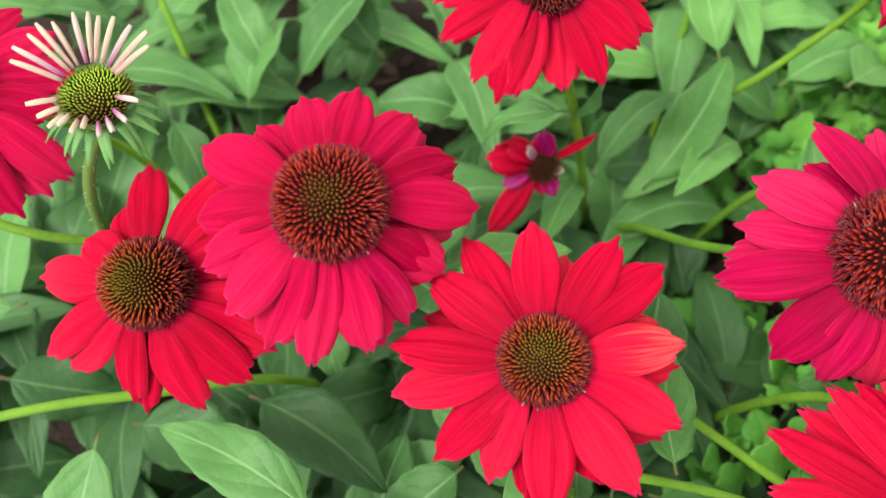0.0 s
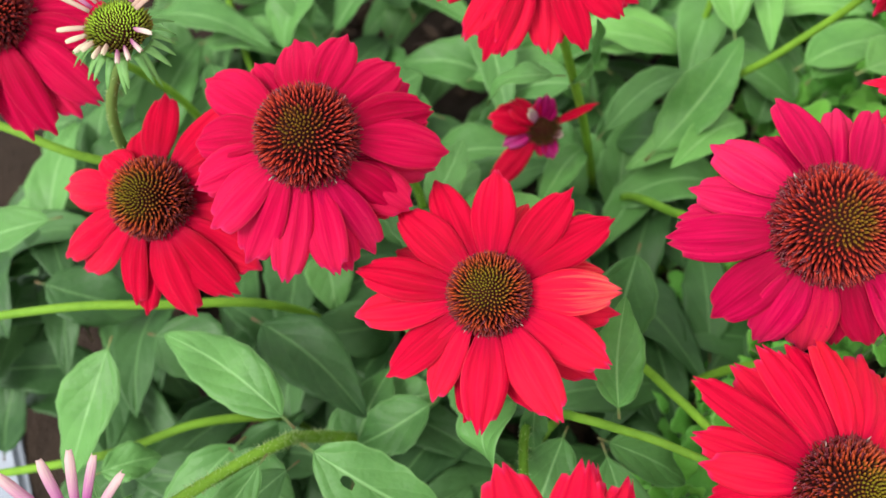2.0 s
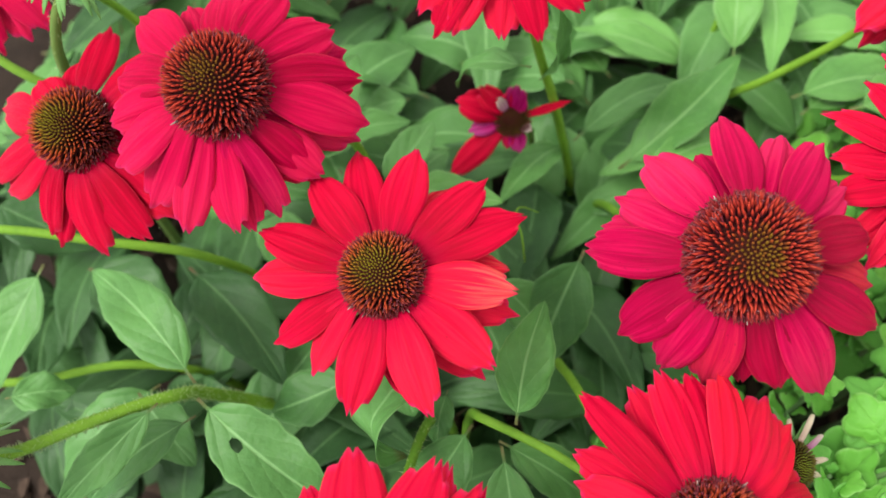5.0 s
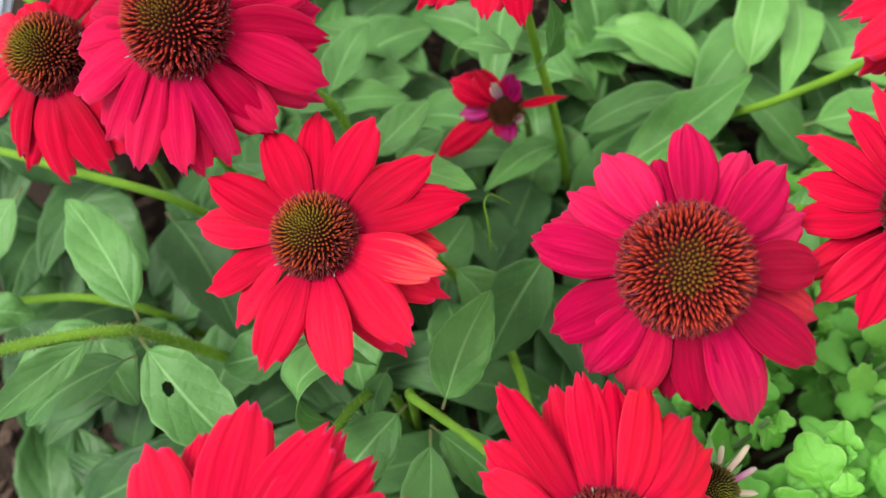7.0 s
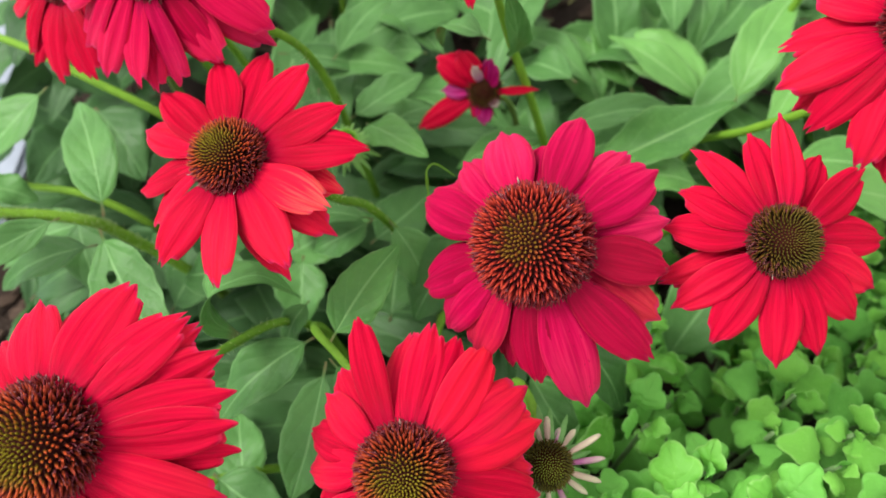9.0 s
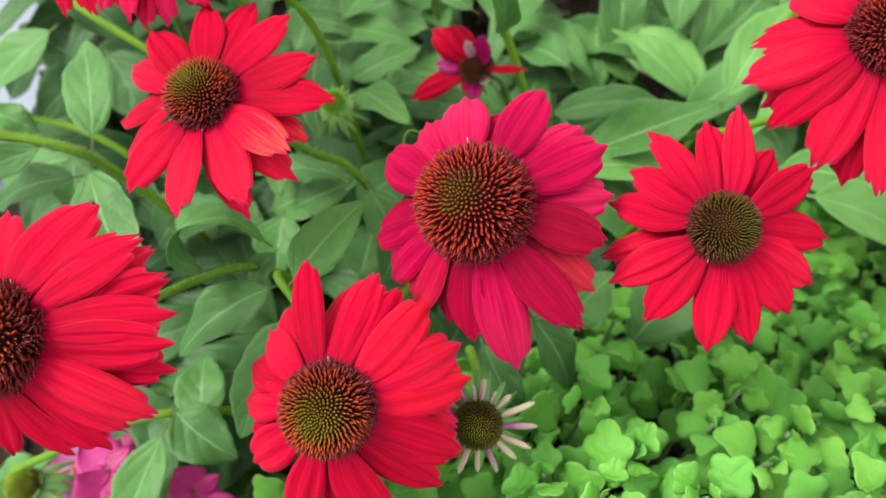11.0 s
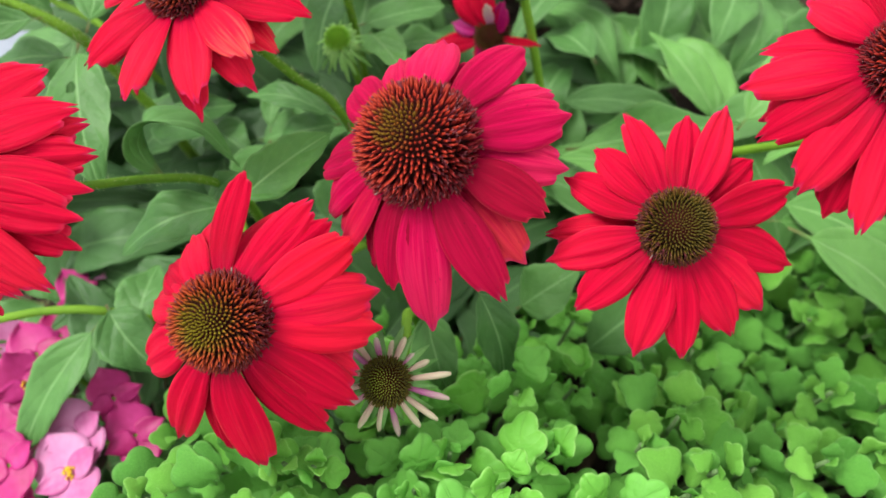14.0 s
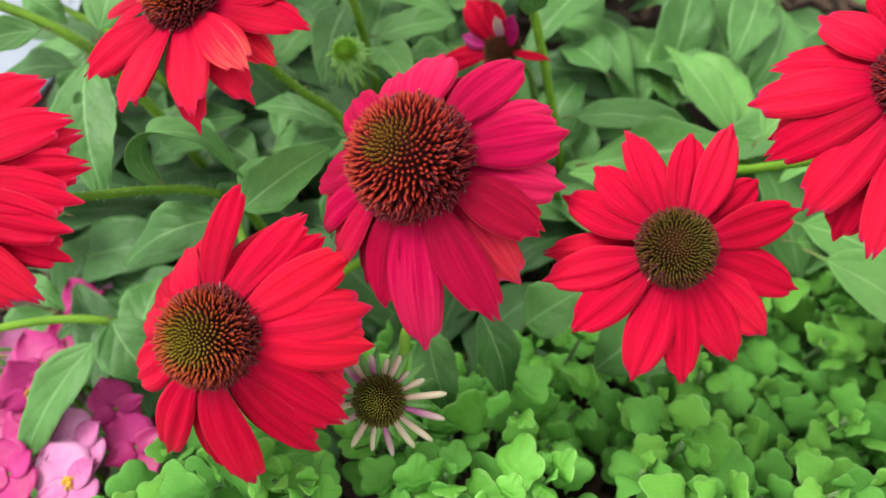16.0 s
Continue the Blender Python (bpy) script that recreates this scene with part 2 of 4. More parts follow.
M_CORE_LIME = plain_material("bud_core", (0.12, 0.28, 0.02), (0.22, 0.42, 0.04), 200, 0.8, 0.1)
M_BRACT = plain_material("young_bract", (0.20, 0.46, 0.10), (0.36, 0.62, 0.18), 150, 0.5, through=0.2)
M_FLORET_BUD = floret_material("florets_bud", (0.40, 0.66, 0.05), (0.17, 0.20, 0.016), (0.20, 0.20, 0.018), (0.12, 0.05, 0.02), 0.26, (0.05, 0.045, 0.008), worn=(0.14, 0.10, 0.014))
M_FLORET_DARK = floret_material("florets_dark_bud", (0.26, 0.36, 0.03), (0.085, 0.080, 0.010), (0.11, 0.095, 0.012), (0.12, 0.05, 0.02), 0.12, (0.025, 0.020, 0.005), worn=(0.085, 0.050, 0.010))
M_PINK = plain_material("begonia_petal", (0.60, 0.12, 0.36), (0.76, 0.36, 0.62), 55, 0.45, 0.4, 0.3, 0.0005, 0.25)
M_MAGENTA = plain_material("begonia_petal_deep", (0.42, 0.008, 0.13), (0.66, 0.05, 0.30), 60, 0.45, 0.4, 0.3, 0.0005, 0.25)
M_YELLOW = plain_material("stamen_yellow", (0.75, 0.36, 0.02), (0.85, 0.55, 0.04), 300, 0.6)
M_SOIL = plain_material("soil", (0.012, 0.008, 0.006), (0.045, 0.030, 0.022), 60, 0.9, 0.2, 0.9, 0.004)
M_BARK = plain_material("bark_chip", (0.025, 0.015, 0.010), (0.12, 0.080, 0.058), 90, 0.85, 0.2, 0.8, 0.001)
M_CONCRETE = plain_material("pale_concrete", (0.22, 0.25, 0.31), (0.33, 0.37, 0.44), 30, 0.85, 0.3, 0.4, 0.001)


# ---- mesh helpers ----
def mesh(name, verts, faces, mat, uvs=None, attrs=None, smooth=True):
    me = bpy.data.meshes.new(name)
    me.from_pydata([tuple(v) for v in verts], [], faces)
    me.materials.append(mat)
    if smooth:
        me.shade_smooth()
    if uvs is not None:
        lay = me.uv_layers.new(name="UVMap")
        idx = np.empty(len(me.loops), dtype=np.int32)
        me.loops.foreach_get("vertex_index", idx)
        lay.data.foreach_set("uv", np.asarray(uvs, dtype=np.float32)[idx].ravel())
    for key, vals in (attrs or {}).items():
        me.attributes.new(key, "FLOAT", "POINT").data.foreach_set("value", np.asarray(vals, dtype=np.float32))
    me.update()
    return me


WORLD_POSE = {}


def thing(name, place, label, category, group=""):
    ob = new(name)
    ob.empty_display_size = 0.01
    ob.location = place
    WORLD_POSE[ob.name] = Matrix.Translation(place)
    return tagged(ob, label, category, group)


def part(name, me, parent, m=None, label=""):
    """Links a mesh as one part under parent; m is its pose in the world."""
    ob = new(name, me)
    ob.parent = parent
    m = m or Matrix.Translation(WORLD_POSE[parent.name].translation * 0)
    ob.matrix_basis = WORLD_POSE[parent.name].inverted() @ m
    WORLD_POSE[ob.name] = m
    if label:
        tagged(ob, label)
    return ob


def sheet(nu, ns, fn, thick):
    """A thin closed blade: fn(u, s) gives a place and an upward way; u from -1 to 1, s from 0 to 1."""
    top, low, uv = [], [], []
    for j in range(ns + 1):
        for i in range(nu + 1):
            u, s = 2 * i / nu - 1, j / ns
            p, n = fn(u, s)
            taper = 1 - 0.7 * max(abs(u), s) ** 6
            top.append(p + n * (thick * taper * 0.5))
            low.append(p - n * (thick * taper * 0.5))
            uv.append((i / nu, s))
    k = len(top)
    w = nu + 1
    faces = []
    for j in range(ns):
        for i in range(nu):
            a, b, c, d = j * w + i, j * w + i + 1, (j + 1) * w + i + 1, (j + 1) * w + i
            faces.append((a, b, c, d))
            faces.append((k + d, k + c, k + b, k + a))
    rim = [i for i in range(w)] + [j * w + nu for j in range(1, ns + 1)] + [ns * w + i for i in range(nu - 1, -1, -1)] + [j * w for j in range(ns - 1, 0, -1)]
    for a, b in zip(rim, rim[1:] + rim[:1]):
        faces.append((b, a, k + a, k + b))
    return top + low, faces, uv + uv


def tube_data(points, radii, sides=8, steps=8):
    """A smooth round tube through the points."""
    pts = [Vector(p) for p in points]
    ext = [pts[0] * 2 - pts[1]] + pts + [pts[-1] * 2 - pts[-2]]
    path, rad = [], []
    for i in range(len(pts) - 1):
        p0, p1, p2, p3 = ext[i : i + 4]
        for k in range(steps):
            t = k / steps
            path.append(0.5 * ((2 * p1) + (p2 - p0) * t + (2 * p0 - 5 * p1 + 4 * p2 - p3) * t * t + (3 * p1 - p0 - 3 * p2 + p3) * t**3))
            rad.append(radii[i] + (radii[i + 1] - radii[i]) * t)
    path.append(pts[-1])
    rad.append(radii[-1])
    verts, faces, uv = [], [], []
    side = Vector((1, 0.3, 0.1))
    for i, (p, r) in enumerate(zip(path, rad)):
        d = (path[min(i + 1, len(path) - 1)] - path[max(i - 1, 0)]).normalized()
        side = (side - d * side.dot(d)).normalized()
        up = d.cross(side)
        for k in range(sides):
            a = 2 * math.pi * k / sides
            verts.append(p + (side * math.cos(a) + up * math.sin(a)) * r)
            uv.append((k / sides, i / len(path)))
    for i in range(len(path) - 1):
        for k in range(sides):
            a, b = i * sides + k, i * sides + (k + 1) % sides
            faces.append((a, b, b + sides, a + sides))
    faces.append(tuple(reversed(range(sides))))
    faces.append(tuple(range((len(path) - 1) * sides, len(path) * sides)))
    return verts, faces, uv, path, rad


def stem(owner, points, r0, r1, mat=None, hairy=0, label=""):
    """A stem through places in millimetres, r0 thick at the first place and r1 at the last."""
    pts = [Vector(p) * MM for p in points]
    n = len(pts)
    v, f, uv, path, rad = tube_data(pts, [r0 + (r1 - r0) * i / (n - 1) for i in range(n)])
    ob = part("stem", mesh("stem", v, f, mat or M_STEM, uv), owner, None, label)
    if hairy:
        hv, hf = [], []
        rng = random.Random(len(path) + int(points[0][0]))
        for _ in range(hairy):
            i = rng.randrange(len(path) - 1)
            c = path[i].lerp(path[i + 1], rng.random())
            d = (path[i + 1] - path[i]).normalized()
            o = Vector((rng.gauss(0, 1), rng.gauss(0, 1), rng.gauss(0, 1)))
            o = (o - d * o.dot(d)).normalized()
            s = d.cross(o) * 0.00014
            root, tip = c + o * rad[i] * 0.9, c + o * (rad[i] + rng.uniform(0.0009, 0.002)) + d * rng.uniform(-0.0005, 0.0005)
            k = len(hv)
            hv += [root + s, root - s * 0.5 + d * 0.0001, root - s * 0.5 - d * 0.0001, tip]
            hf += [(k, k + 1, k + 3), (k + 1, k + 2, k + 3), (k + 2, k, k + 3)]
        part("hairs", mesh("hairs", hv, hf, M_HAIR), ob, None, "fine pale hairs")["kind"] = "stuff"
    return ob


def axes_of(n):
    n = Vector(n).normalized()
    x = Vector((0, 1, 0)).cross(n).normalized()
    return x, n.cross(x), n


def pose_on(o, n):
    x, y, n = axes_of(n)
    m = Matrix((x, y, n)).transposed().to_4x4()
    m.translation = Vector(o)
    return m


def petal_mesh(rng, r0, length, width, drop, twist=0.0, cup=0.18, curl=0.0, teeth=3, blunt=0.0):
    """A ray petal along +x from the cone's side; drop is how far its tip hangs below its base."""
    ph, skew, bite = rng.uniform(0, 6.28), rng.uniform(-0.07, 0.07), rng.uniform(0.04, 0.10)
    wob = [rng.uniform(-1, 1) for _ in range(4)]
    span = length - r0

    def fn(u, s):
        tooth = bite * abs(math.sin((u + skew) * math.pi * teeth / 2 + (math.pi / 2 if teeth % 2 == 0 else 0)))
        reach = 1 - (0.17 - 0.05 * blunt) * abs(u) ** 2.0 - bite + tooth
        t = s * reach
        w = width * 0.5 * (0.36 + 0.64 * math.sin(min(1, t / 0.52) * math.pi / 2) ** 1.1) * (1 - max(0, (t - 0.46 - 0.1 * blunt) / (0.54 - 0.1 * blunt)) ** (1.9 + 0.6 * blunt) * (0.80 - 0.28 * blunt))
        x = r0 + span * t
        y = u * w + skew * span * t * t * 0.8 + twist * span * t * t
        z = -drop * t ** 1.7 + 0.0009 * math.sin(t * 5 + ph) * wob[0]
        z += cup * w * (abs(u) ** 2 - 0.35) * (-1 if curl >= 0 else 1) * (0.3 + t)
        z += 0.00070 * math.cos(u * math.pi * 2.6 + ph * 0.12) * math.sin(min(1, t * 1.6) * math.pi * 0.5)
        z += (wob[1] * u + wob[2]) * 0.0011 * t * t - abs(curl) * span * t**4
        return Vector((x, y, z)), Vector((0, 0, 1))

    v, f, uv = sheet(12, 12, fn, 0.00045)
    return v, f, uv


def cone_parts(owner, o, n, radius, height, mat, rng, count=700, spike=0.0044, body=M_CORE, tips=3, forks=True):
    """The domed middle of a coneflower: a dark core, its spiral of stiff florets, and a few withered tips round its rim."""
    m = pose_on(o, n)
    rc, hc = radius * 0.78, height * 0.84
    v, f = [], []
    rings, seg = 8, 24
    for j in range(rings + 1):
        a = (j / rings) * math.pi * 0.62
        for k in range(seg):
            b = 2 * math.pi * k / seg
            v.append((rc * math.sin(a) * math.cos(b), rc * math.sin(a) * math.sin(b), hc * math.cos(a)))
    for j in range(rings):
        for k in range(seg):
            a, b = j * seg + k, j * seg + (k + 1) % seg
            f.append((a, a + seg, b + seg, b))
    f.append(tuple(range(seg)))
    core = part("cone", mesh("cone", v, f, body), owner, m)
    sv, sf, low, along, jit = [], [], [], [], []

    def spine(ro, d, profile, q, j, sides=5):
        """A round spine from ro along d; profile holds (height, radius, share of its length)."""
        s = d.orthogonal().normalized()
        t = d.cross(s)
        k = len(sv)
        for h, g, share in profile:
            for e in range(sides):
                c = 2 * math.pi * e / sides
                sv.append(ro + d * h + (s * math.cos(c) + t * math.sin(c)) * g)
                low.append(q), along.append(share), jit.append(j)
        for h in range(len(profile) - 1):
            for e in range(sides):
                a0, b0 = k + h * sides + e, k + h * sides + (e + 1) % sides
                sf.append((a0, b0, b0 + sides, a0 + sides))
        sf.append(tuple(k + (len(profile) - 1) * sides + e for e in range(sides)))

    def seat(q, b, spread):
        a = math.acos(1 - q * 1.16)
        ro = Vector((rc * math.sin(a) * math.cos(b), rc * math.sin(a) * math.sin(b), hc * math.cos(a)))
        nn = Vector((ro.x / rc**2, ro.y / rc**2, ro.z / hc**2)).normalized()
        return ro, (nn * 0.85 + Vector((0, 0, 0.55 * q)) + Vector((rng.gauss(0, 1), rng.gauss(0, 1), rng.gauss(0, 1))) * spread).normalized()

    for i in range(count):
        q = ((i + 0.5) / count) ** 1.16
        ro, d = seat(q, i * 2.399963, 0.08 + 0.10 * q)
        ln = spike * (0.22 + 0.70 * min(1, q * 2.6)) * rng.uniform(0.82, 1.15)
        wd = radius * (0.024 + 0.010 * min(1, q * 2.4)) * rng.uniform(0.88, 1.1)
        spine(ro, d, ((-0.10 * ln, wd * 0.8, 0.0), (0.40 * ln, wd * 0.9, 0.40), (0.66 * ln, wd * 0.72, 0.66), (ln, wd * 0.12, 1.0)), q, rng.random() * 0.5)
    # thin forked purple florets stand between the stiff tips, thicker towards the rim
    for i in range(int(count * 0.8) if forks else 0):
        q = 0.30 + 0.70 * rng.random() ** 0.7
        ro, d = seat(q, rng.uniform(0, 6.28), 0.16)
        ln, wd = spike * rng.uniform(0.6, 0.95), radius * 0.0150
        spine(ro, d, ((0.0, wd, 0.2), (ln * 0.8, wd * 0.9, 0.6)), q, 0.8, 3)
        side = d.orthogonal().normalized() * rng.choice((-1, 1))
        for way in (1, -1):
            arm = (d * 0.8 + side * way * rng.uniform(0.5, 1.1)).normalized()
            spine(ro + d * ln * 0.78, arm, ((0.0, wd * 0.8, 0.7), (ln * rng.uniform(0.12, 0.22), wd * 0.7, 1.0)), q, 0.8 + 0.2 * rng.random(), 3)
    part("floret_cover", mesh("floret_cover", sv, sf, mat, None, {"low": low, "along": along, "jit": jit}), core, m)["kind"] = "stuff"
    for i in range(tips):
        b = rng.uniform(0, 6.28)
        p = Vector((radius * 0.93 * math.cos(b), radius * 0.93 * math.sin(b), rng.uniform(-0.1, 0.35) * hc))
        d = Vector((math.cos(b) * 0.8, math.sin(b) * 0.8, 0.6)).normalized()
        s = d.orthogonal().normalized() * radius * 0.024
        t = d.cross(s)
        e = p + d * rng.uniform(0.0014, 0.0026)
        vv = [p + s, p + t, p - s, p - t, e + s * 0.3, e + t * 0.3, e - s * 0.3, e - t * 0.3]
        ff = [(0, 1, 5, 4), (1, 2, 6, 5), (2, 3, 7, 6), (3, 0, 4, 7), (4, 5, 6, 7), (3, 2, 1, 0)]
        part("withered_tip", mesh("withered_tip", vv, ff, M_POLLEN), core, m)
    return core


def sepals(owner, o, n, radius, count, rng, length=0.008, rise=-0.3, mat=None):
    """Green bracts under the flower head."""
    m0 = pose_on(o, n)
    for i in range(count):
        a = 360 * i / count + rng.uniform(-8, 8)
        ln = length * rng.uniform(0.8, 1.2)
        bend = rng.uniform(0.2, 0.9)

        def fn(u, s):
            w = ln * 0.17 * (1 - s) ** 0.6 + 0.0002
            return Vector((radius * 0.8 + ln * s, u * w, rise * ln * s - bend * ln * s * s - 0.0015)), Vector((0, 0, 1))

        v, f, uv = sheet(2, 5, fn, 0.0004)
        part("sepal", mesh("sepal", v, f, mat or M_SEPAL, uv), owner, m0 @ pose(0, 0, 0, 0, 0, a))


def leaf(owner, base, tip, width, arch=0.12, roll=0.0, fold=0.22, mat=None, hole=False, wave=1.0, petiole=0.1):
    """A lance-shaped coneflower leaf from base to tip, in millimetres."""
    b, e = Vector(base) * MM, Vector(tip) * MM
    rng = random.Random(int(abs(base[0] * 31 + base[1] * 17 + tip[0] * 7 + tip[2])))
    d = e - b
    ln = d.length
    d.normalize()
    ref = Vector((0, 0, 1)) if abs(d.z) < 0.85 else Vector((0, -1, 0.2))
    side = d.cross(ref).normalized()
    up = side.cross(d).normalized()
    q = Matrix.Rotation(radians(roll), 3, d)
    side, up = q @ side, q @ up
    sway, p1, p2 = rng.uniform(-0.06, 0.06), rng.uniform(0, 6.28), rng.uniform(0, 6.28)
    w0 = width * MM * 0.5
    wring, nod = rng.uniform(-0.5, 0.5), rng.uniform(0.0, 0.07)

    def fn(u, s):
        t = max(0.0, (s - petiole) / (1 - petiole))
        w = w0 * (0.05 + 0.95 * (math.sin(math.pi * t ** 0.72) ** 0.85 if 0 < t < 1 else 0)) * (1 + 0.03 * math.sin(s * 40 + p1))
        if s > 0.97:
            w *= 0.4
        c = b + d * (ln * s) + side * (sway * ln * math.sin(math.pi * s)) + up * (arch * ln * math.sin(math.pi * s) - nod * ln * s**4)
        turn = Matrix.Rotation(wring * (s - 0.4), 3, d)
        lift = fold * w * abs(u) ** 1.3 + wave * 0.0017 * math.sin(s * 11 + p2 + (1.9 if u > 0 else 0)) * abs(u) * min(1, w / 0.006)
        lift += 0.00035 * math.cos(s * 24 - abs(u) * 6) * abs(u) * (1 - abs(u))
        return c + turn @ (side * (u * w * (1 - 0.1 * fold)) + up * lift), turn @ up

    v, f, uv = sheet(56, 96, fn, 0.0005) if hole else sheet(10, 22, fn, 0.0005)
    if hole:
        # a round bite eaten through the blade beside the midrib
        half = len(v) // 2

        def eaten(face):
            us = sum(uv[k % half][0] for k in face) / len(face)
            ss = sum(uv[k % half][1] for k in face) / len(face)
            return ((us - 0.60) / 0.085) ** 2 + ((ss - 0.335) / 0.045) ** 2 < 1

        f = [face for face in f if not eaten(face)]
    return part("leaf", mesh("leaf", v, f, mat or M_LEAF, uv), owner)


def curled_leaf(owner, points, width, normals, mat=None):
    """A leaf that bends along a line of places in millimetres, facing the given ways."""
    pts = [Vector(p) * MM for p in points]
    nrm = [Vector(n).normalized() for n in normals]
    k = len(pts) - 1
    ext = [pts[0] * 2 - pts[1]] + pts + [pts[-1] * 2 - pts[-2]]

    def at(s):
        i = min(k - 1, int(s * k))
        h = s * k - i
        p0, p1, p2, p3 = ext[i : i + 4]
        return 0.5 * ((2 * p1) + (p2 - p0) * h + (2 * p0 - 5 * p1 + 4 * p2 - p3) * h * h + (3 * p1 - p0 - 3 * p2 + p3) * h**3), nrm[i].lerp(nrm[i + 1], h)

    def fn(u, s):
        p, n = at(s)
        d = (at(min(1, s + 0.02))[0] - at(max(0, s - 0.02))[0]).normalized()
        n = (n - d * n.dot(d)).normalized()
        w = width * MM * 0.5 * (0.14 + 0.86 * math.sin(math.pi * s ** 1.1) ** 1.1) * (1 if s < 0.96 else 0.4)
        return p + d.cross(n) * (u * w) + n * (0.2 * w * abs(u) ** 1.4), n

    v, f, uv = sheet(8, 26, fn, 0.0005)
    return part("leaf", mesh("leaf", v, f, mat or M_LEAF, uv), owner)


def head(owner, o, n, radius, height, k, petals, mat, florets, width=14.0, seed=1, spikes=560, alt=None, cup=0.26, blunt=0.55):
    """A coneflower head: petals as (turn in degrees, reach in mm, 1 where it lies behind the others)."""
    rng = random.Random(seed)
    m0 = pose_on(o, n)
    core = cone_parts(owner, o, n, radius, height * 1.22, florets, rng, int(spikes * 1.25), 0.29 * radius)
    for row in petals:
        a, reach, back = row[0], row[1] * MM, row[2] if len(row) > 2 else 0
        w = 0.96 * (row[3] if len(row) > 3 else width * rng.uniform(0.85, 1.1)) * MM
        drop = k * reach * reach * (row[5] if len(row) > 5 else 1)
        r0 = radius * 0.72
        v, f, uv = petal_mesh(rng, r0, reach, w, drop, rng.uniform(-0.04, 0.04), cup * rng.uniform(0.4, 1.3), rng.choice((0, 0, 0.03, 0.06)), rng.choice((2, 3, 3)), blunt * rng.uniform(0.6, 1.2))
        mm = M_RUST if len(row) > 4 and row[4] == 2 else alt if alt and len(row) > 4 and row[4] else mat
        tilt = rng.uniform(5, 14) if rng.random() < 0.75 else rng.uniform(-10, 2)
        part("petal", mesh("petal", v, f, mm, uv), owner, m0 @ pose(0, 0, -0.0036 * back + rng.uniform(-0.0010, 0.0010), tilt, 0, a))
    sepals(owner, Vector(o) - m0.col[2].to_3d() * 0.004, n, radius * 0.75, 14, rng)
    return core


def coneflower(place, label):
    return thing("coneflower", place, label, "flower", "coneflowers in the flower bed")


CROWN = (0.085, 0.215, GROUND)
CR = (85, 215, 25)

# ---- ground ----
def ground_height(x, y):
    return GROUND + 0.006 * noise.noise(Vector((x * 9, y * 9, 0.3))) + 0.004 * noise.noise(Vector((x * 31, y * 31, 2.0)))


def build_ground():
    v, f = [], []
    n = 90
    xs = [0.9 * math.copysign(abs(i / n * 2 - 1) ** 1.0, i / n * 2 - 1) for i in range(n + 1)]
    for j in range(n + 1):
        for i in range(n + 1):
            x, y = xs[i] + 0.05, xs[j] + 0.12
            v.append((x, y, ground_height(x, y)))
    for j in range(n):
        for i in range(n):
            a = j * (n + 1) + i
            f.append((a, a + 1, a + n + 2, a + n + 1))
    # the sheet runs on to the horizon
    k = len(v)
    ring = [i for i in range(n + 1)] + [j * (n + 1) + n for j in range(1, n + 1)] + [n * (n + 1) + i for i in range(n - 1, -1, -1)] + [j * (n + 1) for j in range(n - 1, 0, -1)]
    for i in ring:
        x, y, z = v[i]
        d = Vector((x - 0.05, y - 0.12, 0)).normalized() * 400
        v.append((d.x, d.y, GROUND - 0.5))
    for i in range(len(ring)):
        j = (i + 1) % len(ring)
        f.append((ring[i], k + i, k + j, ring[j]))
    ob = new("ground", mesh("ground", v, f, M_SOIL))
    return tagged(ob, "dark damp garden soil under bark mulch", "ground", "", "structure")


ground = build_ground()
WORLD_POSE[ground.name] = Matrix.Identity(4)


def slab(name, x0, y0, x1, y1, z0, z1, mat, bevel=0.004):
    bm = bmesh.new()
    bmesh.ops.create_cube(bm, size=1)
    for v in bm.verts:
        v.co = Vector((x0 + (v.co.x + 0.5) * (x1 - x0), y0 + (v.co.y + 0.5) * (y1 - y0), z0 + (v.co.z + 0.5) * (z1 - z0)))
    bmesh.ops.bevel(bm, geom=bm.edges[:], offset=bevel, segments=2, affect="EDGES")
    me = bpy.data.meshes.new(name)
    bm.to_mesh(me)
    bm.free()
    me.materials.append(mat)
    return new(name, me)


pavement = slab("pavement", -2.5, -8.0, 0.0, 8.0, -0.05, GROUND + 0.008, M_CONCRETE)
pavement.matrix_basis = pose(-0.221, 0.0, 0, 0, 0, 30)
tagged(pavement, "pale grey concrete edge beside the flower bed", "pavement", "", "structure")


def chip_mesh(rng):
    a, b, c = rng.uniform(0.010, 0.030), rng.uniform(0.004, 0.010), rng.uniform(0.0015, 0.004)
    v = []
    for z in (-1, 1):
        for i in range(7):
            t = 2 * math.pi * i / 7
            v.append((a * math.cos(t) * rng.uniform(0.7, 1.1) * 0.5, b * math.sin(t) * rng.uniform(0.6, 1.2) * 0.5, c * z * rng.uniform(0.4, 1) * 0.5))
    f = [tuple(reversed(range(7))), tuple(range(7, 14))] + [(i, (i + 1) % 7, 7 + (i + 1) % 7, 7 + i) for i in range(7)]
    return v, f


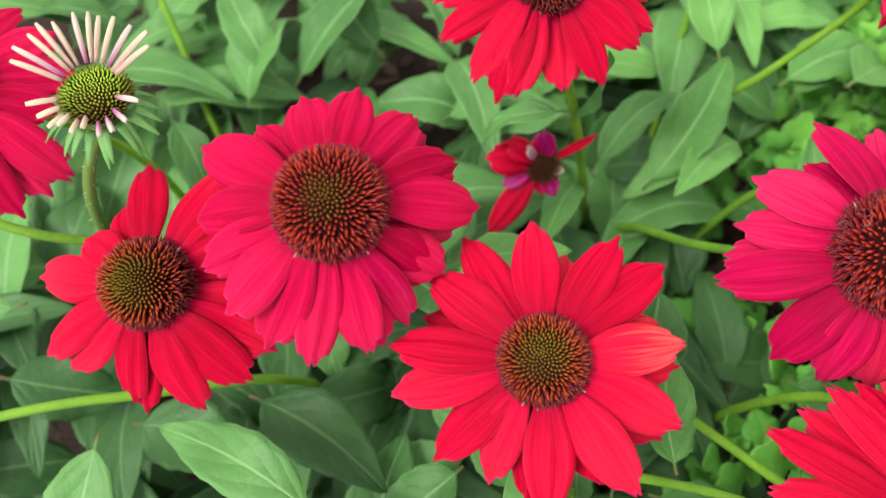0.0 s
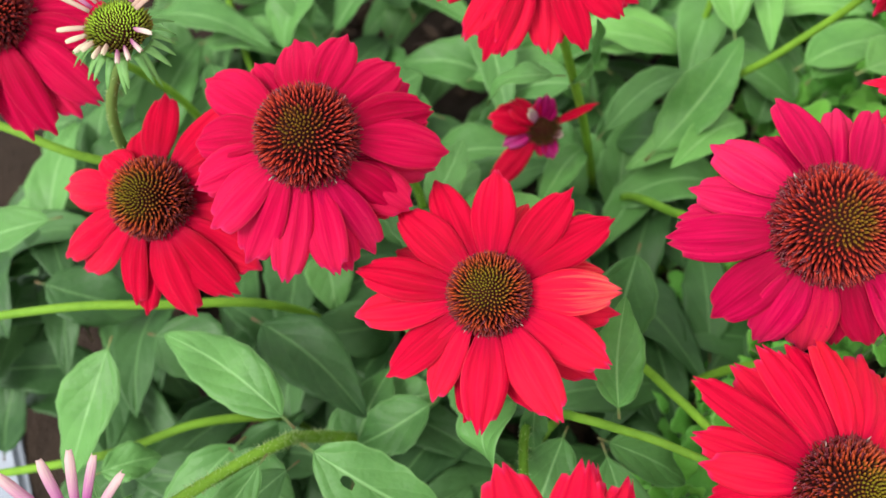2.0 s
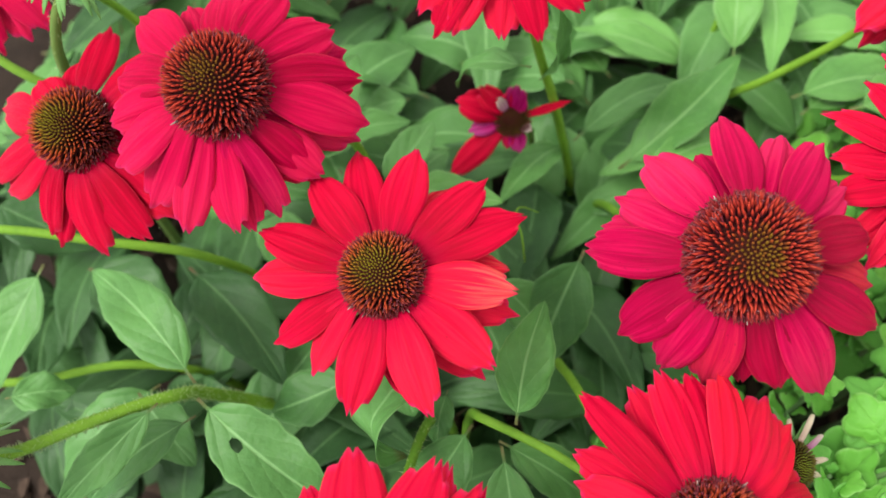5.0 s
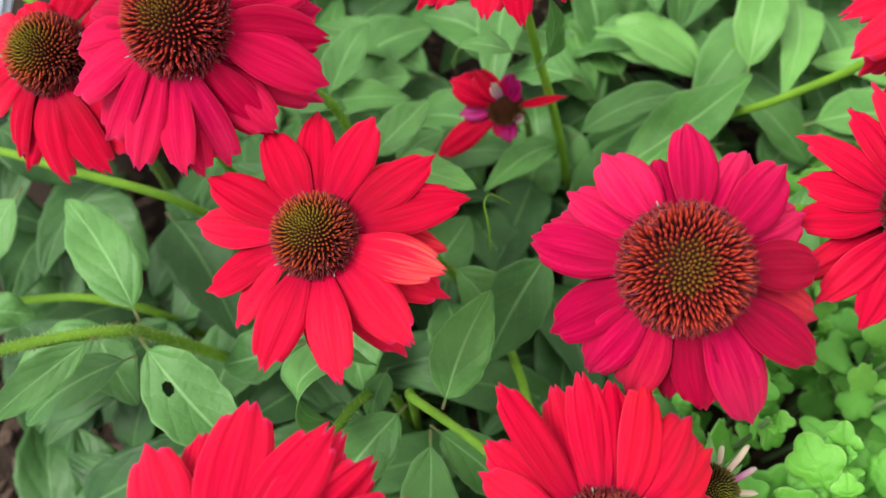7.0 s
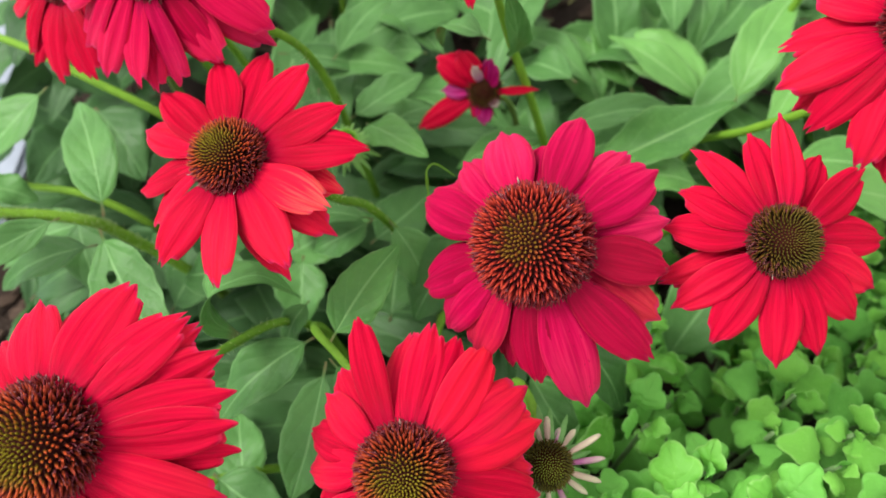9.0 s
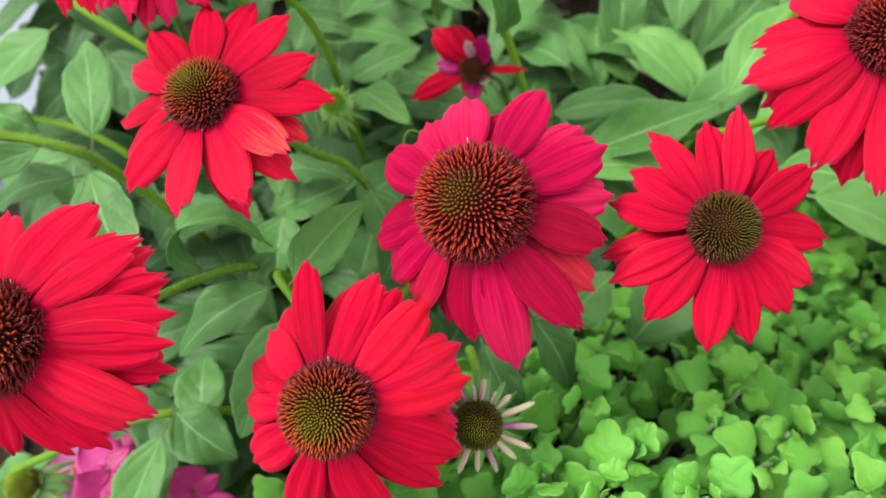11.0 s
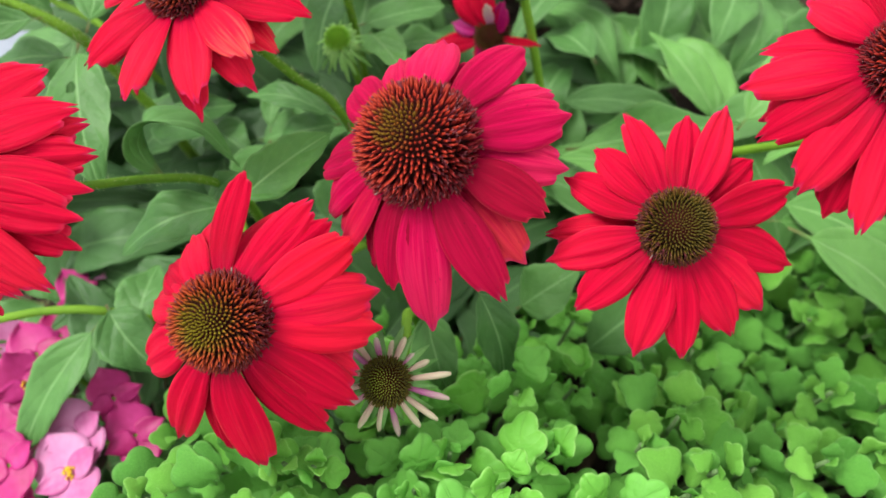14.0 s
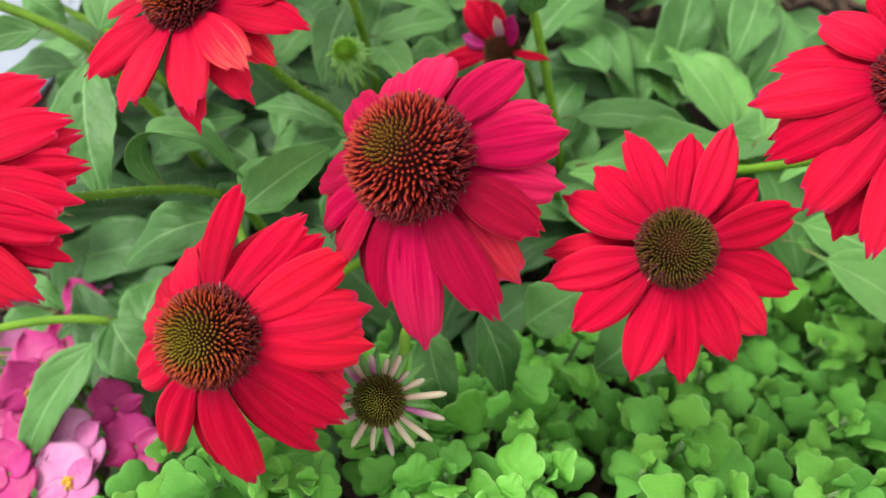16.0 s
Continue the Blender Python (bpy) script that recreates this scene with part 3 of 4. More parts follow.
def build_mulch():
    rng = random.Random(11)
    kinds = []
    for _ in range(14):
        v, f = chip_mesh(rng)
        kinds.append(mesh("bark_chip", v, f, M_BARK, smooth=False))
    near = 0
    jv, jf = [], []
    for _ in range(2600):
        x, y = rng.uniform(-0.22, 0.55), rng.uniform(-0.35, 0.75)
        z = ground_height(x, y) + rng.uniform(0.001, 0.006)
        m = Matrix.Translation((x, y, z)) @ Euler((rng.gauss(0, 0.3), rng.gauss(0, 0.3), rng.uniform(0, 6.28))).to_matrix().to_4x4()
        if near < 300 and (-0.2 < x < 0.12 and -0.14 < y < 0.02 or -0.14 < x < 0.2 and 0.24 < y < 0.44):
            part("bark_chip", rng.choice(kinds), ground, m)
            near += 1
        else:
            v, f = chip_mesh(rng)
            k = len(jv)
            jv += [m @ Vector(p) for p in v]
            jf += [tuple(k + i for i in q) for q in f]
    ob = part("bark_mulch", mesh("bark_mulch", jv, jf, M_BARK, smooth=False), ground)
    tagged(ob, "brown bark mulch strewn over the soil", "", "", "stuff")


# ---- coneflowers ----
def flower_a():
    t = coneflower((0.066, 0.132, GROUND), "bright red coneflower with olive-green and rust cone, open flat")
    head(t, (0.0275, 0.0719, 0.2915), (-0.15, -0.17, 0.97), 0.0132, 0.0110, 2.9,
         [(119, 45.5, 0, 14, 0, 0.6), (91, 42, 0, 15, 0, 0.1), (77, 35.5, 1, 13, 1, 2.6), (57, 42, 0, 14, 0, 0.0), (40, 45.5, 0, 16, 0, 0.5), (23, 35.5, 1, 14, 1, 2.6), (5, 39.5, 0, 15, 1), (-5, 38.5, 1, 14, 0, 3.2), (-26, 41, 0, 16, 0, 1.6), (-38, 38, 1, 15, 0, 4.4), (-59, 43, 0, 15, 0, 0.4), (-75, 35.5, 1, 12, 0, 3.0), (-89, 41.5, 0, 15, 0, 1.3), (-102, 38, 1, 13, 0, 2.4), (-126, 36.5, 0, 14, 0, 2.8), (-146, 41.5, 0, 15, 0, 2.4), (-173, 45.4, 0, 16, 0, 1.0), (170, 45, 0, 15, 0, 0.2), (138, 42.5, 0, 15, 0, 0.0), (150, 42, 1, 14, 0, 3.6)],
         M_RED, M_FLORET_GREEN, 13, 3, 500, M_STREAKED, 0.15, 0.1)
    stem(t, [(28, 73, 288), (32, 86, 262), (38, 99, 235), (46, 111, 212), (62, 126, 130), (66, 132, 28)], 0.0015, 0.0022, hairy=260)


def flower_b():
    t = coneflower((-0.004, 0.152, GROUND), "crimson coneflower with drooping petals and rust-red cone")
    head(t, (-0.0294, 0.106, 0.3173), (0.04, -0.36, 0.93), 0.0160, 0.0150, 10.3,
         [(155, 44.5, 0, 17), (130, 34, 1), (108, 34, 0, 16), (81, 36.5, 0, 14), (50, 37, 0, 16, 0, 1.2), (38, 36, 1, 15, 1, 2.0), (22, 38.5, 0, 15, 0, 1.3), (7, 41, 0, 16), (-9, 36, 1, 15, 1, 2.1), (-38, 33.5, 0, 16, 0, 2.0), (-61, 37.5, 0, 15, 1, 1.5), (-74, 40, 1), (-79, 41), (-94, 44, 0, 13), (-117, 43, 0, 16), (-138, 40.5, 0, 16, 0, 0.5), (-154, 40.5, 0, 15, 0, 0.7), (-177, 39.5, 0, 15), (-30, 35, 1)],
         M_ROSE, M_FLORET_RED, 15, 5, 500, M_CRIMSON)
    stem(t, [(-29, 106, 312), (-23, 122, 280), (-10, 142, 240), (-5, 150, 150), (-4, 152, 28)], 0.0015, 0.0022, hairy=200)


def flower_c():
    t = coneflower(CROWN, "large crimson coneflower with a broad rust-red spiky cone")
    head(t, (0.1254, 0.0999, 0.3009), (-0.05, -0.42, 0.905), 0.0185, 0.018, 10.0,
         [(101, 43, 0, 15), (140, 41, 0, 17), (163, 40, 0, 14), (-168, 45, 0, 16), (-180, 41, 1, 14), (-138, 42, 0, 17), (-115, 40.5, 0, 15), (-96, 40, 0, 16, 1), (-64, 41, 0, 15, 1), (-41, 49.5, 0, 17), (-14, 46, 0, 15, 1), (2, 40, 1, 15, 2), (23, 37.5, 0, 15, 2), (42, 38, 1, 15), (60, 41, 0, 16), (78, 39, 1, 14), (120, 33, 1, 14), (-80, 38, 1, 14, 1)],
         M_CRIMSON, M_FLORET_RED, 15, 8, 600, M_WORN)
    stem(t, [(125, 100, 296), (118, 118, 262), (106, 152, 205), (90, 200, 130), CR], 0.0016, 0.0024)


def flower_d():
    t = coneflower((-0.072, 0.140, GROUND), "red coneflower with drooping petals, olive and rust cone")
    head(t, (-0.0872, 0.0993, 0.2825), (-0.08, -0.38, 0.92), 0.0144, 0.0130, 7.7,
         [(176, 44.5, 0, 16), (-158, 46, 0, 14), (-140, 41.5, 0, 16), (-112, 38, 0, 12), (-102, 41, 1, 12), (-80, 41, 0, 15), (-54, 41, 0, 17), (-36, 41, 0, 15), (-20, 36, 1, 16), (30, 34, 0, 15), (57, 41, 0, 16, 0, 0.4), (97, 39.5, 0, 14), (115, 29, 1, 15), (145, 27, 0, 15), (5, 36, 1)],
         M_RED, M_FLORET_GREEN, 14, 12, 500, M_ROSE)
    stem(t, [(-87, 100, 278), (-80, 122, 240), (-74, 136, 140), (-72, 140, 28)], 0.0015, 0.0022)


def flower_e():
    t = coneflower(CROWN, "bright red coneflower on an upright stem, petals hanging")
    head(t, (0.034, 0.196, 0.31), (0.0, -0.25, 0.97), 0.0145, 0.0125, 8.0,
         [(-153, 40), (-130, 40), (-118, 42), (-107, 38.5), (-80, 35, 1), (-62, 38), (-40, 37), (-23, 39), (0, 38), (22, 37), (45, 38), (68, 37), (90, 38), (112, 38), (135, 37), (158, 38), (-178, 38)],
         M_RED, M_FLORET_GREEN, 14, 15, 480, M_RED)
    stem(t, [(35, 195, 305), (50, 197, 248), (62, 204, 197), (76, 213, 120), CR], 0.0017, 0.0024)
    leaf(t, (49, 187, 250), (16, 195, 217), 13, 0.2)
    leaf(t, (52, 198, 228), (58, 184, 287), 12, 0.05, 70, 0.35)
    leaf(t, (72, 209, 172), (121, 261, 170), 19, 0.1)
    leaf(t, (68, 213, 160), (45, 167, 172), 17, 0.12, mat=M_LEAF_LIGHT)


def flower_g():
    t = coneflower((-0.12, 0.2, GROUND), "red coneflower seen among its drooping petals")
    head(t, (-0.158, 0.16, 0.297), (0.0, -0.30, 0.95), 0.0155, 0.014, 9.0,
         [(-64, 43), (-80, 42, 1), (-35, 43.5), (-48, 42, 1), (-12, 33), (15, 38), (40, 38), (70, 37), (95, 38), (125, 38), (150, 38), (175, 38), (-155, 40), (-130, 40), (-100, 42)],
         M_ROSE, M_FLORET_RED, 16, 18, 520, M_CRIMSON)
    stem(t, [(-158, 161, 292), (-150, 178, 262), (-130, 200, 180), (-120, 200, 25)], 0.0015, 0.0022)
    stem(t, [(-240, 150, 245), (-190, 150, 240), (-150, 142, 232), (-112, 150, 205), (-96, 162, 140), (-92, 166, 28)], 0.0018, 0.0022, label="yellow-green side stem")


def flower_i():
    t = coneflower((0.084, 0.100, GROUND), "rose-red coneflower with orange-tinged petals, low in the bed")
    head(t, (0.1309, 0.0292, 0.2785), (0.21, -0.36, 0.905), 0.0149, 0.0145, 6.8,
         [(-175, 33.2, 0, 13, 0, 2.6), (152, 46, 0, 11, 0, 1.3), (134, 37.0, 0, 14, 0, 2.6), (120, 41.5, 0, 13, 0, 1.71), (104, 39.3, 0, 14, 0, 1.72), (87, 41.2, 0, 15, 1, 1.69), (68, 41.1, 0, 17, 0, 1.72), (52, 41.1, 0, 16, 1, 1.74), (36, 37.4, 1, 15, 0, 1.9), (21, 41.8, 0, 16, 0, 1.74), (-4, 42.4, 0, 14, 0, 1.71), (-32, 46.0, 0, 17, 0, 1.59), (-51, 42.1, 1, 12, 0, 1.66), (-65, 46.1, 0, 13, 0, 1.53), (-101, 37.0, 0, 15, 0, 1.75), (-115, 34.4, 1, 14, 0, 1.84), (-142, 33.1, 0, 14, 0, 2.6), (-160, 33.2, 1, 14, 0, 2.6), (170, 35.0, 1, 13, 0, 2.6)],
         M_RED, M_FLORET_GREEN, 14, 21, 600, M_ORANGE)
    stem(t, [(130, 30, 273), (114, 47, 236), (102, 70, 208), (90, 92, 182), (80, 110, 140), (76, 118, 28)], 0.0015, 0.0022)


def flower_j():
    t = coneflower((0.064, 0.096, GROUND), "red coneflower with layered drooping petals and domed rust cone")
    head(t, (0.0495, -0.0236, 0.2947), (0.12, -0.42, 0.90), 0.0178, 0.0165, 11.5,
         [(176, 39.0, 0, 16, 0, 0.95), (145, 40.5, 0, 18, 0, 1.0), (126, 36, 1, 15, 0, 1.4), (106, 43.8, 0, 19, 0, 1.0), (84, 47.2, 0, 17, 0, 0.67), (73, 46.4, 0, 15, 0, 0.80), (62, 47.4, 1, 15, 0, 0.56), (53, 49.8, 0, 15, 0, 0.55), (36, 49.9, 0, 16, 0, 0.53), (25, 48.5, 1, 15, 0, 0.53), (15, 48.6, 0, 13, 0, 0.56), (1, 44.5, 0, 14, 0, 0.6), (-14, 43.7, 0, 16, 0, 0.7), (-36, 39.6, 0, 15, 0, 0.89), (-58, 39.0, 0, 15, 0, 0.95), (-83, 39.0, 0, 15, 0, 0.95), (-117, 39.0, 0, 15, 0, 0.95), (-153, 39.0, 0, 15, 0, 0.95)],
         M_RED, M_FLORET_GREEN, 15, 24, 540, M_ROSE)
    stem(t, [(49, -23, 289), (47, 4, 256), (44, 30, 232), (44, 49, 213), (47, 60, 188), (50, 66, 120), (52, 70, 28)], 0.0015, 0.0022, hairy=260)


def flower_k():
    t = coneflower((0.132, 0.204, GROUND), "scarlet coneflower with narrow petals and olive-brown cone")
    head(t, (0.1824, 0.1483, 0.2909), (0.25, -0.26, 0.93), 0.0114, 0.0105, 7.0,
         [(163, 38.5, 0, 12), (137, 36, 0, 12), (116, 42.5, 0, 12), (96, 33, 1), (73, 39, 0, 13), (45, 38, 0, 14), (17, 36, 0, 14), (-4, 36.5, 0, 14), (-28, 38.5, 0, 12), (-49, 39, 0, 14), (-86, 36.5, 0, 14), (-107, 37.5, 0, 13), (-122, 36.5, 1), (-151, 34.5, 0, 13), (-173, 33, 0, 13)],
         M_RED, M_FLORET_OLIVE, 13, 27, 500, M_RED, 0.15, 0.1)
    stem(t, [(182, 149, 286), (172, 166, 252), (148, 190, 190), (136, 200, 120), (132, 204, 28)], 0.0016, 0.0024)


def flower_l():
    t = coneflower((0.095, 0.225, GROUND), "deep red coneflower with drooping petals and rust cone")
    head(t, (0.1832, 0.2344, 0.3040), (0.20, -0.30, 0.93), 0.0148, 0.0140, 8.0,
         [(-168, 35, 0, 16), (-144, 39.5, 0, 14, 0, 1.4), (-123, 45.5, 0, 15, 0, 0.65), (-114, 37, 1, 13, 1, 2.2), (-101, 45, 0, 15, 1, 0.9), (-78, 47.5, 0, 17, 0, 0.65), (-64, 48, 1, 15, 1, 0.75), (-47, 52, 0, 14, 0, 0.45), (-28, 44, 0, 15), (-8, 40, 0, 15), (15, 38), (38, 38), (62, 37), (86, 36), (110, 36), (134, 34), (162, 34)],
         M_RED, M_FLORET_RED, 13.5, 30, 520, M_RED)
    stem(t, [(183, 235, 299), (174, 242, 248), (152, 243, 206), (120, 243, 150), (95, 225, 25)], 0.0016, 0.0022)


def flower_f():
    """A half-opened small flower with few, crumpled petals."""
    t = coneflower((0.058, 0.214, GROUND), "small half-opened coneflower with few crumpled red and purple petals")
    rng = random.Random(33)
    o, n = (0.0430, 0.1925, 0.2035), (0.0, -0.3, 0.95)
    cone_parts(t, o, n, 0.0088, 0.007, M_FLORET_OLIVE, rng, 260, 0.003, M_CORE, 0)
    m0 = pose_on(o, n)
    for a, reach, w, drop, mat, lift in ((172, 24, 13, 0, M_RED, 28), (156, 21, 9, -4, M_RED, 40), (-128, 34, 10, 6, M_RED, -8), (24, 25, 3.5, 0, M_RED, 22), (88, 18, 8, -3, M_PURPLE, 52), (112, 14, 7, -4, M_ROSE, 45), (66, 13, 6, -2, M_PURPLE, 55), (-152, 18, 7, 1, M_PURPLE, 8), (-62, 13, 7, 6, M_PURPLE, -5), (-88, 11, 5, 5, M_CRIMSON, 0), (146, 14, 4, -3, M_RAY_PINK, 48), (-20, 9, 4, 2, M_RAY_PINK, 20)):
        v, f, uv = petal_mesh(rng, 0.004, reach * 1.15 * MM, w * 1.25 * MM, drop * MM, rng.uniform(-0.1, 0.1), 0.3, 0.05, 3)
        part("petal", mesh("petal", v, f, mat, uv), t, m0 @ pose(0, 0, 0, 0, 0, a) @ pose(0, 0, 0, 0, -lift, 0))
    sepals(t, o, n, 0.006, 10, rng, 0.006)
    stem(t, [(43, 193, 201), (50, 206, 180), (56, 212, 110), (58, 214, 28)], 0.0013, 0.0022, M_STEM_DARK)


def young_head(t, o, n, radius, rays, florets, rng, green=0.008, bracts=18, core=None, bract_mat=None, wide=0.8, dome=0.85):
    cone_parts(t, o, n, radius, radius * dome, florets or M_FLORET_BUD, rng, 420, 0.0024, core or M_CORE, 0, False)
    m0 = pose_on(o, n)
    for a, ln, lift, mat in rays:
        L = ln * MM

        def fn(u, s):
            w = wide * MM * (0.75 + 0.5 * math.sin(s * 2.6)) * (1 if s < 0.93 else 0.6)
            return Vector((radius * 0.85 + L * s, u * w, 0.0012 * (1 - abs(u)) - 0.12 * L * s * s)), Vector((0, 0, 1))

        v, f, uv = sheet(3, 7, fn, 0.0007)
        part("ray_petal", mesh("ray_petal", v, f, mat, uv), t, m0 @ pose(0, 0, 0, 0, 0, a) @ pose(0, 0, 0, 0, -lift, 0))
    sepals(t, Vector(o) - m0.col[2].to_3d() * 0.002, n, radius, bracts, rng, green, -0.3, bract_mat)


def bud(place, label):
    return thing("coneflower_bud", place, label, "flower bud", "coneflower buds")


def buds():
    rng = random.Random(41)
    # opening bud with long cream rays, on an upright dark stem
    t = bud((-0.116, 0.124, GROUND), "opening coneflower bud with cream pink-tipped narrow rays")
    rays = [(a + rng.uniform(-3, 3), rng.uniform(13.0, 16), rng.uniform(36, 46), M_RAY_PINK if i % 4 == 1 else M_RAY) for i, a in enumerate((178, 166, 150, 138, 124, 111, 97, 83, 69, 50, 33, 20))]
    rays += [(a, ln, lift, M_RAY_PINK if a > 280 else M_RAY) for a, ln, lift in ((196, 9, 10), (210, 7, 5), (224, 6, 0), (240, 5, 10), (255, 5, 5), (270, 4.5, 12), (285, 5, 0), (300, 6, 5), (316, 7, 12), (334, 9, 25))]
    young_head(t, (-0.1003, 0.1445, 0.3130), (0.02, 0.10, 0.99), 0.0118, rays, None, rng, 0.008, 22, wide=0.7, dome=0.55)
    stem(t, [(-99, 143, 307), (-110, 134, 289), (-114, 128, 262), (-116, 126, 190), (-116, 124, 28)], 0.0017, 0.0026, M_STEM_DARK, 120)
    # bud with rays hanging outwards beside the low red flower
    t = bud((0.122, 0.102, GROUND), "young coneflower bud with olive cone and white-pink hanging rays")
    rays = [(a + rng.uniform(-5, 5), rng.uniform(12.5, 15.5) if not 70 < a < 190 else rng.uniform(6, 9), rng.uniform(-30, -15), M_RAY if i % 3 else M_RAY_PINK) for i, a in enumerate(range(-160, 200, 22))]
    young_head(t, (0.1615, 0.0615, 0.2415), (0.22, -0.30, 0.92), 0.0090, rays, M_FLORET_DARK, rng, 0.009, wide=0.9, dome=0.9)
    stem(t, [(161, 62, 238), (152, 74, 224), (136, 86, 211), (126, 98, 140), (122, 102, 28)], 0.0016, 0.0024)
    # purple-rayed bud on the hairy stem
    t = bud((-0.006, 0.064, GROUND), "opening coneflower bud with purple white-tipped rays on a hairy stem")
    rays = [(a + rng.uniform(-4, 4), rng.uniform(20, 25), 48, M_RAY_PURPLE) for a in range(0, 360, 24)]
    young_head(t, (-0.088, -0.008, 0.262), (-0.05, 0.05, 0.99), 0.011, rays, None, rng, 0.008, wide=1.35)
    stem(t, [(-88, -8, 258), (-80, 0, 244), (-62, 16, 240), (-44, 33, 228), (-38, 41, 206), (-24, 54, 140), (-6, 64, 28)], 0.0019, 0.0026, hairy=1700)
    leaf(t, (-40, 40, 224), (-104, 75, 214), 23, 0.05, 0, 0.12)
    leaf(t, (-37, 35, 224), (24, 12, 213), 26, 0.06, 0, 0.15, hole=True)
    leaf(t, (-45, 28, 236), (-69, -14, 224), 15, 0.06, -25, 0.3)
    leaf(t, (-38, 30, 216), (-76, -9, 190), 18, 0.08)
    leaf(t, (-85, -8, 246), (-96, 12, 255), 7, 0.1)
    # small green bud, closed, seen from above
    t = bud((0.018, 0.142, GROUND), "small closed green coneflower bud with pointed bracts")
    young_head(t, (0.0122, 0.130, 0.212), (0.1, -0.2, 0.97), 0.0056, [], M_FLORET_LIME, rng, 0.0062, 20, M_CORE_LIME, M_BRACT)
    sepals(t, (0.0122, 0.1302, 0.2135), (0.1, -0.2, 0.97), 0.0052, 18, rng, 0.0050, 0.25, M_BRACT)
    sepals(t, (0.0122, 0.1302, 0.2080), (0.1, -0.2, 0.97), 0.0052, 12, rng, 0.0085, -0.6, M_BRACT)
    leaf(t, (5, 150, 196), (50, 141, 222), 19, 0.06, 0, 0.15, M_LEAF_LIGHT)
    leaf(t, (-26, 152, 196), (17, 115, 204), 20, 0.08, 0, 0.2)
    leaf(t, (-6, 150, 190), (6, 192, 190), 19, 0.08)
    stem(t, [(12, 130, 210), (15, 137, 170), (18, 142, 28)], 0.0013, 0.0022)
    # yellow-green half-opened bud near the edge of the bed
    t = bud((0.0, -0.07, GROUND), "half-opened bud with yellow-green folded rays and green bracts")
    rays = [(a + rng.uniform(-6, 6), rng.uniform(9, 12), -35, M_RAY_GREEN) for a in range(0, 360, 24)]
    young_head(t, (0.019, -0.080, 0.150), (-0.15, -0.1, 0.98), 0.0085, rays, None, rng, 0.010, 20)
    stem(t, [(19, -80, 147), (16, -76, 110), (0, -70, 25)], 0.0016, 0.0022)


# ---- loose coneflower foliage, in clumps ----
def clump(place, label):
    return thing("coneflower_foliage", place, label, "foliage", "coneflower leaf clumps")


def foliage():
    c = clump((0.05, 0.12, GROUND), "lance-shaped mid-green coneflower leaves round leafy stems")
    stem(c, [(108, 40, 236), (92, 47, 230), (78, 51, 227), (63, 54, 226), (58, 60, 200), (55, 66, 120), (54, 70, 28)], 0.0015, 0.0020)
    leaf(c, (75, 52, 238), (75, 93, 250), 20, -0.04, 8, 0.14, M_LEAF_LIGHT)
    leaf(c, (72, 48, 218), (86, 0, 184), 22, 0.1)
    leaf(c, (60, 54, 212), (47, 6, 199), 22, 0.14)
    leaf(c, (71, 50, 215), (110, 43, 185), 19, 0.1)
    leaf(c, (52, 111, 212), (77, 102, 188), 19, 0.12)
    leaf(c, (86, 132, 215), (78, 90, 180), 27, 0.1)
    leaf(c, (8, 66, 185), (-26, 46, 170), 24, 0.1)
    leaf(c, (48, 64, 212), (49, 45, 200), 11, 0.1)
    leaf(c, (-1, 150, 182), (24, 167, 165), 14, 0.1)
    leaf(c, (42, 111, 202), (0, 86, 190), 13, 0.1)
    leaf(c, (10, 89, 170), (-16, 108, 170), 10, 0.1)
    curled_leaf(c, [(40, 36, 220), (33, 33, 234), (29, 39, 241), (30, 47, 239), (33, 58, 228), (42, 64, 206)], 22, [(-0.6, -0.8, 0.3), (-0.9, -0.4, 0.3), (-0.8, 0, 0.6), (-0.4, -0.1, 0.9), (-0.1, 0.2, 0.95), (0, 0.5, 0.85)])
    leaf(c, (144, 110, 222), (172, 107, 187), 17, 0.08)
    leaf(c, (133, 95, 202), (165, 86, 180), 18, 0.1)
    leaf(c, (14, 87, 170), (33, 62, 160), 25, 0.1)
    leaf(c, (37, 114, 190), (20, 90, 178), 21, 0.1)
    leaf(c, (68, 85, 172), (50, 112, 168), 25, 0.1)
    leaf(c, (63, -10, 162), (36, 14, 160), 24, 0.1)
    leaf(c, (-27, 30, 150), (-16, 82, 170), 30, 0.1)
    leaf(c, (150, 130, 180), (155, 155, 200), 24, 0.1)
    leaf(c, (2, 161, 172), (14, 190, 170), 17, 0.1)
    leaf(c, (-62, 200, 148), (-25, 262, 152), 36, 0.1)
    leaf(c, (34, 112, 165), (44, 152, 172), 26, 0.1)
    leaf(c, (-2, 84, 150), (24, 124, 165), 30, 0.1)
    leaf(c, (-20, 66, 150), (8, 76, 160), 24, 0.1)
    leaf(c, (-58, 146, 158), (-48, 112, 150), 24, 0.1)
    leaf(c, (-60, 122, 140), (2, 138, 150), 28, 0.1, 0, 0.2, M_LEAF_SHADED)
    leaf(c, (-58, 165, 170), (-8, 200, 172), 22, 0.1)
    leaf(c, (-15, 220, 160), (-36, 205, 160), 18, 0.1)
    part("tendril", mesh("tendril", *tube_data([Vector(q) * MM for q in ((64, 124, 208), (61, 127, 224), (57, 132, 230), (58, 137, 229), (65, 140, 222))], [0.0004, 0.0004, 0.0003, 0.0003, 0.0002], 5, 6)[:2], M_STEM), c, None, "thin curled green tendril")
    c = clump((-0.1, 0.1, GROUND), "broad dark green coneflower leaves on trailing stems")
    stem(c, [(-230, 62, 208), (-150, 80, 214), (-110, 88, 208), (-72, 100, 188), (-54, 112, 130), (-48, 116, 28)], 0.0018, 0.0022, label="yellow-green trailing stem")
